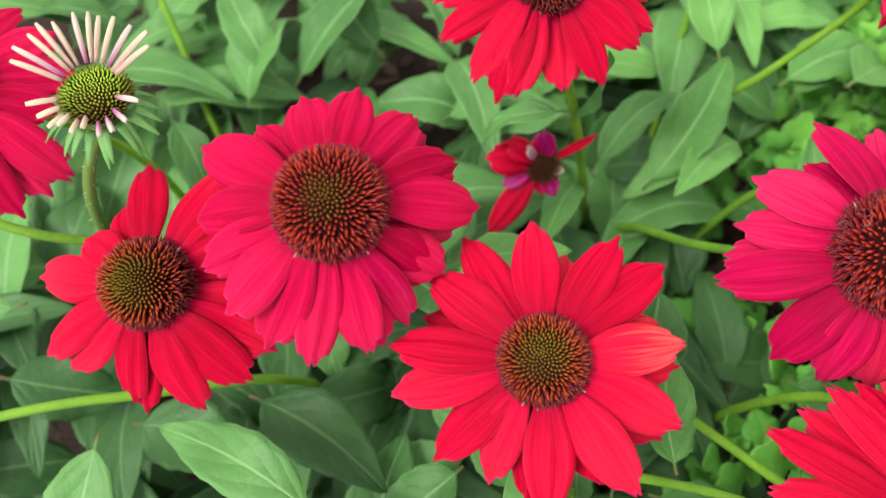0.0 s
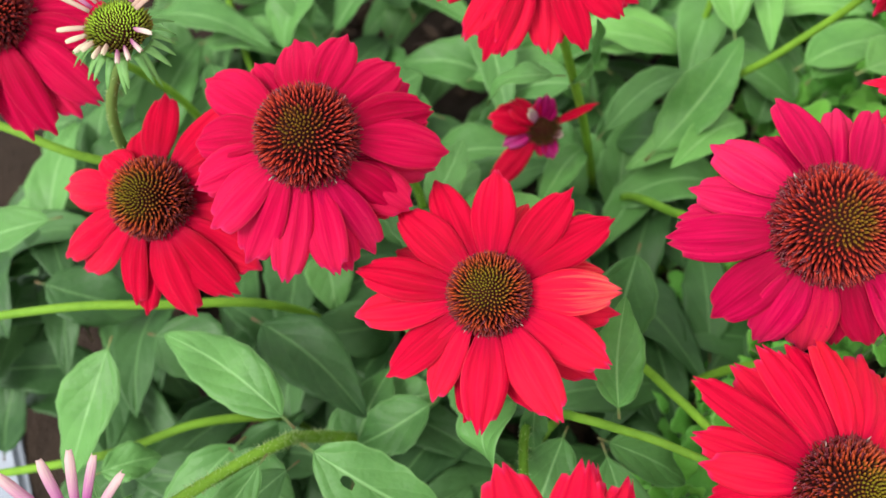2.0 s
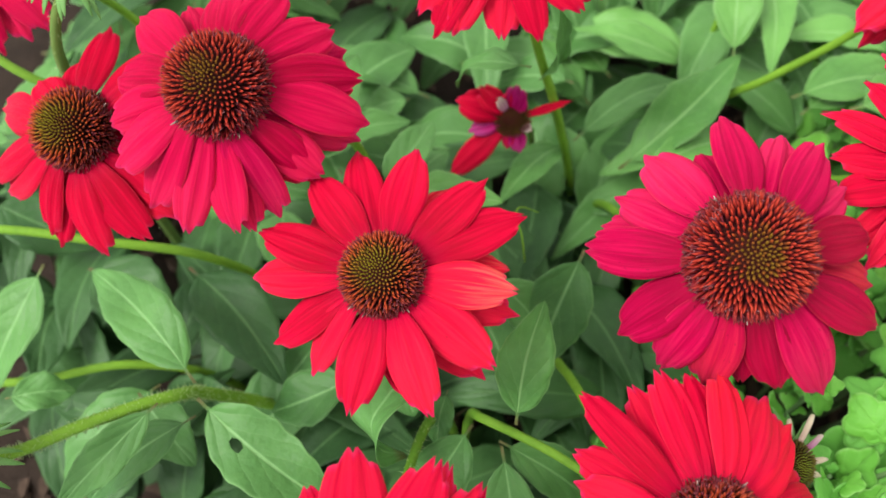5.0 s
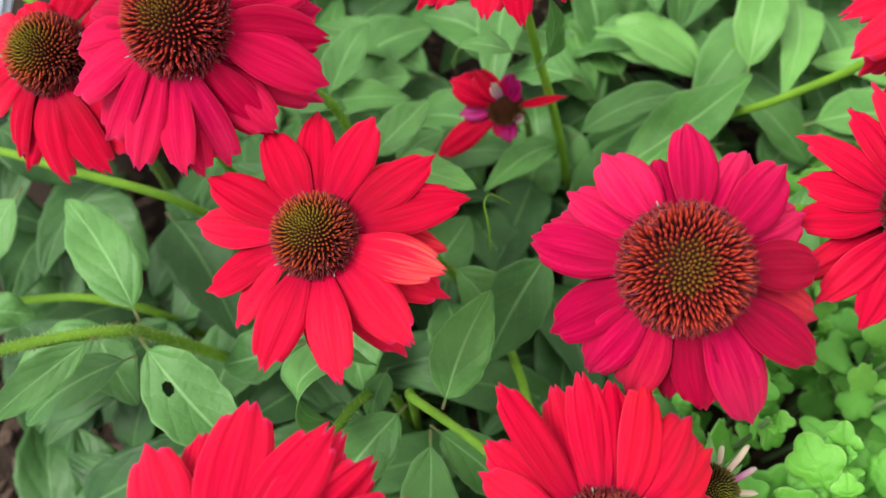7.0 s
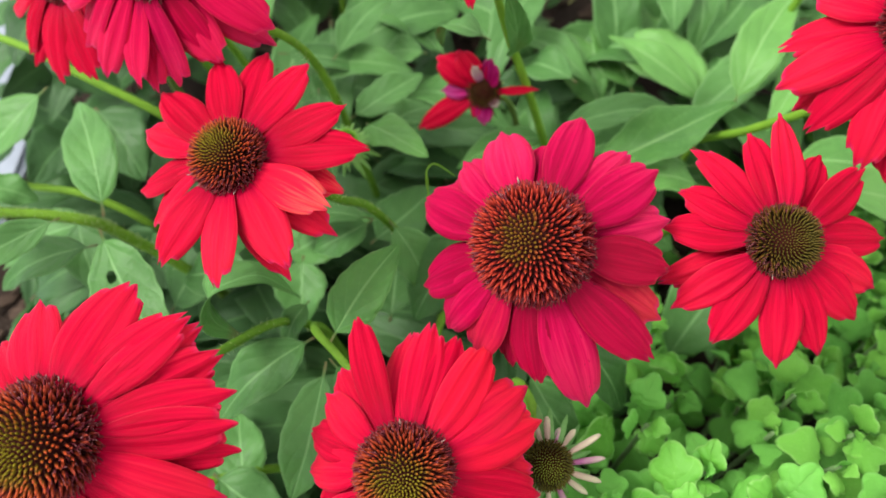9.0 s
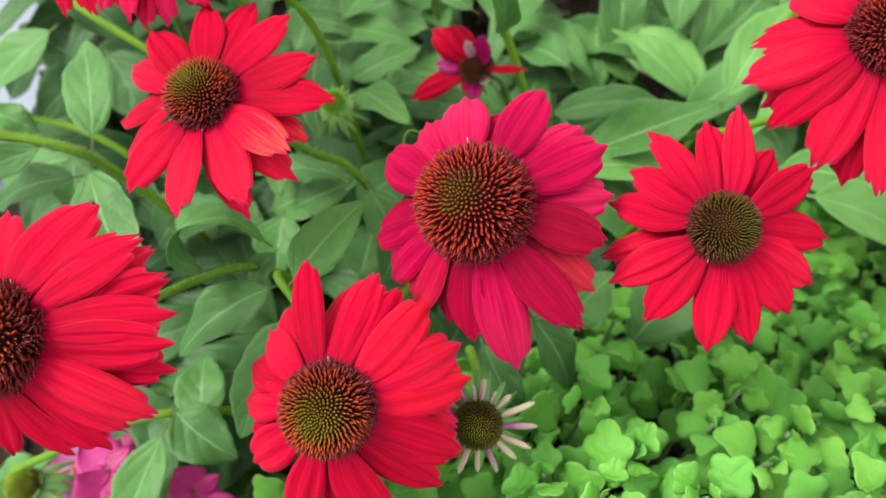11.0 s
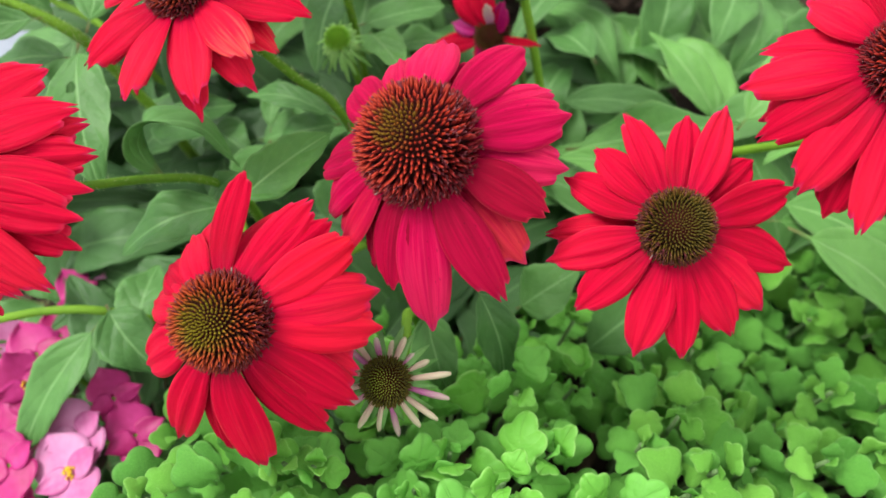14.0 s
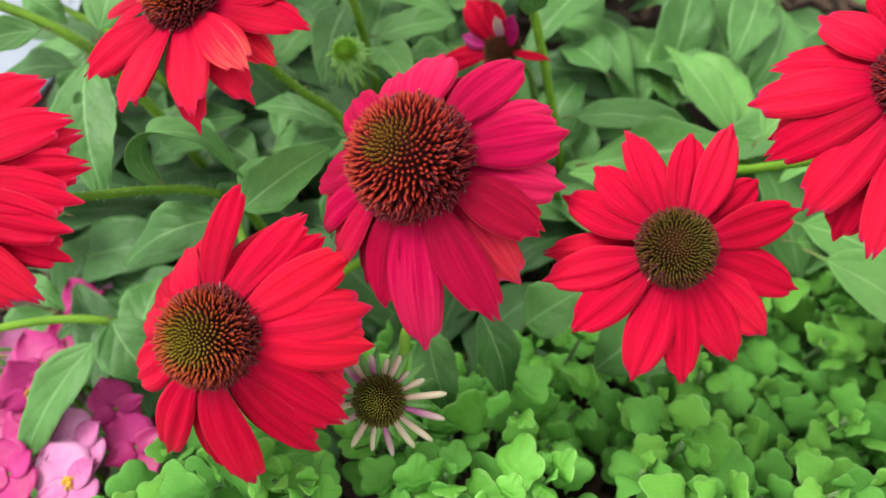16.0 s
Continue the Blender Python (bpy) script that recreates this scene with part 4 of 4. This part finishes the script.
    stem(c, [(-230, 10, 150), (-140, 30, 165), (-95, 50, 166), (-66, 62, 130), (-56, 68, 28)], 0.0018, 0.0022, label="yellow-green trailing stem")
    leaf(c, (-79, 95, 182), (-22, 58, 177), 30, 0.08, 0, 0.2, M_LEAF_SHADED)
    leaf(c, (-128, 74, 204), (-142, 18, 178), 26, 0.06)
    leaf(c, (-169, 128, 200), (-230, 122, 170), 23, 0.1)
    leaf(c, (-189, 106, 172), (-140, 105, 150), 30, 0.1, 0, 0.2, M_LEAF_SHADED)
    leaf(c, (-128, 86, 172), (-80, 72, 168), 32, 0.1, 0, 0.2, M_LEAF_SHADED)
    leaf(c, (-125, 20, 190), (-104, 32, 180), 17, 0.1)
    leaf(c, (-73, 36, 192), (-44, 16, 180), 21, 0.1)
    leaf(c, (-70, 43, 182), (-98, -3, 170), 23, 0.1)
    leaf(c, (-129, 228, 192), (-110, 192, 168), 19, 0.1)
    c = clump((0.0, 0.25, GROUND), "long light green coneflower leaves above dark mulch")
    leaf(c, (-40, 176, 182), (-46, 231, 176), 20, 0.1)
    leaf(c, (-66, 163, 182), (-18, 196, 164), 18, 0.1)
    leaf(c, (-85, 270, 160), (-120, 330, 180), 24, 0.1)
    leaf(c, (-97, 343, 132), (9, 302, 140), 27, 0.08)
    leaf(c, (-183, 293, 150), (-133, 322, 160), 19, 0.1)
    leaf(c, (-138, 287, 142), (-75, 279, 138), 21, 0.1)
    leaf(c, (65, 244, 170), (22, 247, 150), 23, 0.1)
    leaf(c, (-54, 258, 120), (-10, 233, 120), 30, 0.1, 0, 0.2, M_LEAF_SHADED)
    leaf(c, (-50, 308, 122), (-83, 249, 120), 29, 0.1, 0, 0.2, M_LEAF_SHADED)
    stem(c, [(-160, 330, 200), (-143, 298, 168), (-130, 270, 120), (-110, 250, 25)], 0.0018, 0.0022)
    c = clump((0.14, 0.25, GROUND), "light green wavy-edged coneflower leaves beside a green stem")
    stem(c, [(138, 330, 230), (130, 300, 155), (122, 270, 90), (110, 250, 25)], 0.0018, 0.0022)
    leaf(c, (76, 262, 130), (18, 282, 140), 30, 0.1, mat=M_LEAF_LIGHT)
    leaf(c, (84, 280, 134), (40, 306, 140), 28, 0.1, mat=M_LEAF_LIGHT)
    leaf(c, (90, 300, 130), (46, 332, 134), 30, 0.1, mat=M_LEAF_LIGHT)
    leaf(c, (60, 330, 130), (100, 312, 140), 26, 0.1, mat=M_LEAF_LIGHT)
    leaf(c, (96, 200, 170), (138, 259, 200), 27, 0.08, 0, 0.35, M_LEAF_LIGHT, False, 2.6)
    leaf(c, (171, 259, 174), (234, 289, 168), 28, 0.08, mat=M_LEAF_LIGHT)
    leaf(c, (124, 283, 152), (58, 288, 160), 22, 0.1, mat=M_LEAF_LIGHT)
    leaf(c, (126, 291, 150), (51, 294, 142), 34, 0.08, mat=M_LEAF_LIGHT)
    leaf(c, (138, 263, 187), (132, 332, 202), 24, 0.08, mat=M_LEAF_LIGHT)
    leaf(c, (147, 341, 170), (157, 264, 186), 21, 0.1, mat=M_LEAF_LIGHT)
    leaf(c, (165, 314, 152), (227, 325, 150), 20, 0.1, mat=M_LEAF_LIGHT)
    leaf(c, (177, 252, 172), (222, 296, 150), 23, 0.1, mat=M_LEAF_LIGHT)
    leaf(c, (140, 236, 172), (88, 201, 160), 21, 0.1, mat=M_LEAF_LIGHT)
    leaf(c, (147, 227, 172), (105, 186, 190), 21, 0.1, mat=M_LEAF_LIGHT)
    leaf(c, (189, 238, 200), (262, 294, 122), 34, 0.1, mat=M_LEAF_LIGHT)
    c = clump((0.05, -0.03, GROUND), "drooping coneflower leaves at the edge of the bed")
    stem(c, [(26, -72, 180), (35, -51, 182), (43, -31, 181), (54, -12, 176), (66, 8, 150), (74, 22, 90), (76, 26, 28)], 0.0017, 0.0022)
    leaf(c, (55, -16, 174), (77, -75, 144), 22, 0.08)
    leaf(c, (52, -11, 178), (87, -6, 170), 25, 0.1)
    leaf(c, (-5, -7, 172), (-38, -35, 170), 19, 0.1)
    leaf(c, (4, -38, 164), (28, -30, 158), 12, 0.1)


def undergrowth():
    """Lower leaves that fill the space under the flowers, most with the shade there put into their green."""
    rng = random.Random(52)
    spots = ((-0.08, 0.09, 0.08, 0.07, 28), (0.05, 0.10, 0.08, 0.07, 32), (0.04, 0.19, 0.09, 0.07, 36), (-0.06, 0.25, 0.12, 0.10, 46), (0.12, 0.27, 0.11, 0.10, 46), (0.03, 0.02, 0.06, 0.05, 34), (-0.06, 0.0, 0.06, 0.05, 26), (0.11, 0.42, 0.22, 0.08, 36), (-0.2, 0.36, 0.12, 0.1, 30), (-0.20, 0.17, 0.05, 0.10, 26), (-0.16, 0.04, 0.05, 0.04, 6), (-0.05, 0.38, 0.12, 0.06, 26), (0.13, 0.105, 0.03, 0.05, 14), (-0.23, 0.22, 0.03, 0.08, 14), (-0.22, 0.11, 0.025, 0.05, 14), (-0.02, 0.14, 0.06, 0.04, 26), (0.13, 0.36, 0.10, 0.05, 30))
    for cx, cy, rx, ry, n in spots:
        blade = M_LEAF if cy > 0.2 else M_LEAF_SHADED
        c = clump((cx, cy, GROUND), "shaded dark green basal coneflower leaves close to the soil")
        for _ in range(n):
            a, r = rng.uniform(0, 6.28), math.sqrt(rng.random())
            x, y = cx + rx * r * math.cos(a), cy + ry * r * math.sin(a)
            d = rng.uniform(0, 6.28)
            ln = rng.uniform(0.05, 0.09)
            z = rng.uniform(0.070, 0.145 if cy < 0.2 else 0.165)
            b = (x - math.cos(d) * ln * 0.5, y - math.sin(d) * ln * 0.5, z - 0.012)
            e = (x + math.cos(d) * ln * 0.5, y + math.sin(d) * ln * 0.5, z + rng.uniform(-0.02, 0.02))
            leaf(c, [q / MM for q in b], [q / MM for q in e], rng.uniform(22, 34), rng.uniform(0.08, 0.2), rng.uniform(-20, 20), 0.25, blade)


# ---- chrysanthemum mound ----
def mum_leaf_mesh(rng):
    """A rounded leaf of five blunt lobes on a short stalk, one unit long."""
    k = rng.uniform(0.9, 1.1)
    lobes = [(0.02, 0.0, 0.265), (0.23 * k, 0.0, 0.205)]
    for s in (-1, 1):
        lobes += [(0.04 + rng.uniform(-0.03, 0.03), s * 0.218 * k, 0.195 * rng.uniform(0.88, 1.08)), (-0.19, s * 0.13, 0.13 * rng.uniform(0.8, 1.1))]
    bend, cup, ph, lift, fold = rng.uniform(0.0, 0.7), rng.uniform(-0.4, 0.6), rng.uniform(0, 6), rng.uniform(-0.14, 0.07), rng.uniform(0.03, 0.24)
    seg, rings = 40, (0.45, 0.85, 1.0)

    def reach(a):
        c, s = math.cos(radians(a)), math.sin(radians(a))
        far = 0.12**18
        for x, y, r in lobes:
            d = x * c + y * s
            q = r * r - (x * x + y * y - d * d)
            if q > 0:
                far += max(0.0, d + math.sqrt(q)) ** 18
        return far ** (1 / 18) + 0.16 * max(0.0, (abs(a) - 164) / 16) ** 2

    def at(x, y, rho):
        return -bend * (x - 0.4) ** 2 + cup * y * y * 1.2 + fold * abs(y) + lift * rho**3 + 0.018 * math.sin(8 * x + 5 * y + ph) * rho

    top, uv = [Vector((0.56, 0, at(0.56, 0, 0)))], [(0.5, 0.56)]
    for rho in rings:
        for k in range(seg):
            a = -180 + 360 * k / seg
            r = reach(a) * rho
            x, y = 0.56 + r * math.cos(radians(a)), r * math.sin(radians(a))
            top.append(Vector((x, y, at(x, y, rho))))
            uv.append((0.5 + 0.5 * rho * (1 if y > 0 else -1), x))
    n = len(top)
    v = top + [p - Vector((0, 0, 0.022)) for p in (top[0], *top[-seg:])]
    uv += [uv[0]] + uv[-seg:]
    f = []
    for k in range(seg):
        q = (k + 1) % seg
        f += [(0, 1 + k, 1 + q), (n, n + 1 + q, n + 1 + k)]
        for r in range(2):
            a, c = 1 + r * seg, 1 + (r + 1) * seg
            f.append((a + k, c + k, c + q, a + q))
        e = 1 + 2 * seg
        f.append((e + q, e + k, n + 1 + k, n + 1 + q))
    return v, f, uv


def mound_height(x, y):
    h = 0.188 + 0.45 * ((x - 0.21) - (y - 0.14))
    h = min(0.236, max(0.105, h))
    if x < 0.17:
        h -= (0.17 - x) * 0.45
    return h + 0.012 * noise.noise(Vector((x * 24, y * 24, 5)))


def in_mound(x, y):
    edge = 0.105 + 0.02 * noise.noise(Vector((y * 14, 1.7, 0))) + 0.035 * math.exp(-((y - 0.120) / 0.040) ** 2)
    if y > 0.13:
        edge += min(0.075, (y - 0.13) * 1.2)
    if y < 0.0:
        edge += -y * 0.5
    return x > edge


def chrysanthemums():
    rng = random.Random(61)
    data = [mum_leaf_mesh(rng) for _ in range(10)]
    kinds = [[mesh("chrysanthemum_leaf", *d[:2], mat, d[2]) for d in data] for mat in (M_MUM, M_MUM_OLD)]
    bases = [(0.19, 0.06), (0.26, 0.17), (0.22, 0.30), (0.38, 0.08), (0.40, 0.30)]
    plants = []
    for b in bases:
        p = thing("chrysanthemum_plant", (*b, GROUND), "bushy chrysanthemum with small lobed bright green leaves", "plant", "chrysanthemums in the flower bed")
        plants.append([p, 0, [], [], [], [], Vector((*b, GROUND))])
    step = 0.0212
    y = -0.07
    while y < 0.46:
        x = 0.08
        while x < 0.50:
            px, py = x + rng.uniform(-0.45, 0.45) * step, y + rng.uniform(-0.45, 0.45) * step
            x += step
            if not in_mound(px, py) or rng.random() < 0.06:
                continue
            low = rng.random() ** 1.5
            top = mound_height(px, py) + 0.012 - 0.038 * low
            pl = min(plants, key=lambda q: (Vector((px, py)) - q[6].xy).length)
            lean = Vector((rng.gauss(0, 0.26) + 0.06, rng.gauss(0, 0.26) - 0.2, 1)).normalized()
            foot = Vector((px, py, 0)) * 0.7 + pl[6] * 0.3
            foot.z = GROUND
            tip = Vector((px, py, top))
            v, f, uv, _, _ = tube_data([foot, foot.lerp(tip, 0.55) + Vector((0, 0, 0.01)), tip], [0.0016, 0.0013, 0.0009], 5, 3)
            k = len(pl[2])
            pl[2] += v
            pl[3] += [tuple(k + i for i in q) for q in f]
            spin = rng.uniform(0, 6.28)
            near = px < 0.32 and py < 0.32
            # tight young leaves at the tip, then larger ones in loose pairs down the shoot
            down = 0.0
            for i in range(10):
                a = spin + i * 2.399 + rng.uniform(-0.3, 0.3)
                size = (0.007, 0.009, 0.013, 0.016, 0.0195, 0.0215, 0.0225, 0.0225, 0.022, 0.021)[i] * rng.uniform(0.78, 1.18)
                rise = (70, 58, 42, 32, 22, 14, 8, 3, 0, -5)[i] + rng.uniform(-24, 24)
                down += (0.0, 0.0015, 0.002, 0.003, 0.004, 0.005, 0.006, 0.009, 0.010, 0.011)[i]
                q = lean.to_track_quat("Z", "Y").to_matrix().to_4x4()
                m = Matrix.Translation(tip - lean * down) @ q @ pose(0, 0, 0, 0, 0, math.degrees(a)) @ pose(0, 0, 0, rng.uniform(-36, 36), -rise, 0) @ Matrix.Scale(size, 4)
                old = i > 5 or rng.random() < 0.15 + 0.6 * low
                if near and pl[1] < 300 and i < 8:
                    part("leaf", kinds[1 if old else 0][rng.randrange(10)], pl[0], m)
                    pl[1] += 1
                else:
                    pl[4 + old].append((rng.randrange(10), m))
        y += step
    for p, _, sv, sf, young, grown, _ in plants:
        if sv:
            part("stem", mesh("stem", sv, sf, M_MUMSTEM), p, None, "grey-green branching stems")["kind"] = "stuff"
        for rest, mat in ((young, M_MUM), (grown, M_MUM_OLD)):
            jv, jf, ju = [], [], []
            for i, m in rest:
                v, f, uv = data[i]
                k = len(jv)
                jv += [m @ c for c in v]
                jf += [tuple(k + n for n in q) for q in f]
                ju += uv
            if jv:
                part("leaves", mesh("leaves", jv, jf, mat, ju), p)["kind"] = "stuff"


# ---- begonias ----
def begonia(place, n, size, mat, seed, label, stamens=False):
    rng = random.Random(seed)
    foot = Vector((place[0] + rng.uniform(-0.01, 0.01), place[1] + rng.uniform(-0.01, 0.01), GROUND))
    t = thing("begonia_flower", foot, label, "flower", "pink bedding flowers")
    m0 = pose_on(place, n)
    for a, k, w in ((0, 1.0, 1.25), (180, 1.0, 1.25), (90, 0.8, 0.75), (270, 0.8, 0.75)):
        L = size * k * rng.uniform(0.92, 1.08)
        ph = rng.uniform(0, 6)

        def fn(u, s):
            hw = L * w * 0.5 * math.sin(math.pi * min(0.985, 0.08 + 0.92 * s) ** 0.75) ** 0.6
            return Vector((L * (0.05 + 0.95 * s) - 0.10 * L * u * u * s, u * hw, 0.18 * L * s * s + 0.05 * L * math.sin(u * 4 + ph) * s)), Vector((0, 0, 1))

        v, f, uv = sheet(8, 9, fn, 0.0005)
        part("petal", mesh("petal", v, f, mat, uv), t, m0 @ pose(0, 0, 0.0006 if a % 180 else 0.0, 0, 0, a + rng.uniform(-8, 8)))
    sv, sf = [], []
    for i in range(26 if stamens else 0):
        p = Vector((rng.gauss(0, 1), rng.gauss(0, 1), abs(rng.gauss(0, 1)))).normalized() * size * 0.14
        k = len(sv)
        r = size * 0.04
        sv += [p + Vector(d) * r for d in ((1, 0, 0), (-1, 0, 0), (0, 1, 0), (0, -1, 0), (0, 0, 1), (0, 0, -1))]
        sf += [(k + a, k + b, k + c) for a, b, c in ((0, 2, 4), (2, 1, 4), (1, 3, 4), (3, 0, 4), (2, 0, 5), (1, 2, 5), (3, 1, 5), (0, 3, 5))]
    if stamens:
        part("stamen_cluster", mesh("stamen_cluster", sv, sf, M_YELLOW), t, m0, "golden yellow stamens")
    stem(t, [Vector(place) / MM, (Vector(place).lerp(foot, 0.5) + Vector((0.003, 0.003, 0))) / MM, foot / MM], 0.0012, 0.0016)


def begonia_leaves():
    rng = random.Random(91)
    c = thing("begonia_foliage", (0.05, -0.06, GROUND), "rounded glossy green begonia leaves under the pink flowers", "foliage")
    for _ in range(46):
        x, y, z, d = rng.uniform(-15, 115), rng.uniform(-110, -5), rng.uniform(60, 108), rng.uniform(0, 6.28)
        ln = rng.uniform(26, 38)
        leaf(c, (x - math.cos(d) * ln / 2, y - math.sin(d) * ln / 2, z), (x + math.cos(d) * ln / 2, y + math.sin(d) * ln / 2, z + rng.uniform(-8, 8)), rng.uniform(24, 32), 0.15, rng.uniform(-15, 15), 0.3, M_LEAF, False, 1.0, 0.04)


def begonias():
    pale, mid, deep = "pale lilac-pink begonia flower with rounded petals", "bright pink begonia flower with yellow stamens", "magenta begonia flower with folded petals"
    for x, y, z, n, size, mat, label, eye in (
            (84, -49, 152, (0.1, -0.3, 0.95), 15.5, M_PINK, pale, 0), (98, -58, 152, (-0.1, -0.2, 0.95), 16, M_PINK, "pale pink begonia flower with yellow stamens", 1),
            (50, -60, 146, (0.3, 0.3, 0.9), 13, M_MAGENTA, mid, 1), (39, -51, 146, (0.0, 0.1, 0.95), 13, M_MAGENTA, deep, 0),
            (79, -30, 152, (0.5, 0.2, 0.8), 12, M_MAGENTA, deep, 0), (97, -30, 147, (0.2, 0.1, 0.95), 13, M_MAGENTA, deep, 0),
            (80, -78, 150, (0.0, -0.2, 0.95), 15, M_MAGENTA, deep, 0), (64, -70, 140, (-0.2, -0.3, 0.9), 14, M_MAGENTA, mid, 1),
            (2, -10, 138, (0.0, -0.2, 0.95), 13, M_PINK, pale, 0), (17, -26, 136, (0.2, -0.2, 0.95), 12, M_MAGENTA, deep, 0),
            (28, -42, 130, (-0.1, 0.2, 0.95), 12, M_MAGENTA, deep, 0), (18, -66, 120, (0.2, 0.2, 0.9), 15, M_PINK, mid, 1),
            (100, -84, 146, (0.0, -0.2, 0.95), 14, M_MAGENTA, deep, 0), (44, -84, 128, (0.1, 0.0, 0.95), 14, M_MAGENTA, deep, 0)):
        begonia(Vector((x, y, z)) * MM, n, size * 1.25 * MM, mat, 70 + int(x), label, bool(eye))


flower_a()
flower_b()
flower_c()
flower_d()
flower_e()
flower_f()
flower_g()
flower_i()
flower_j()
flower_k()
flower_l()
buds()
foliage()
undergrowth()
begonias()
begonia_leaves()
chrysanthemums()
build_mulch()
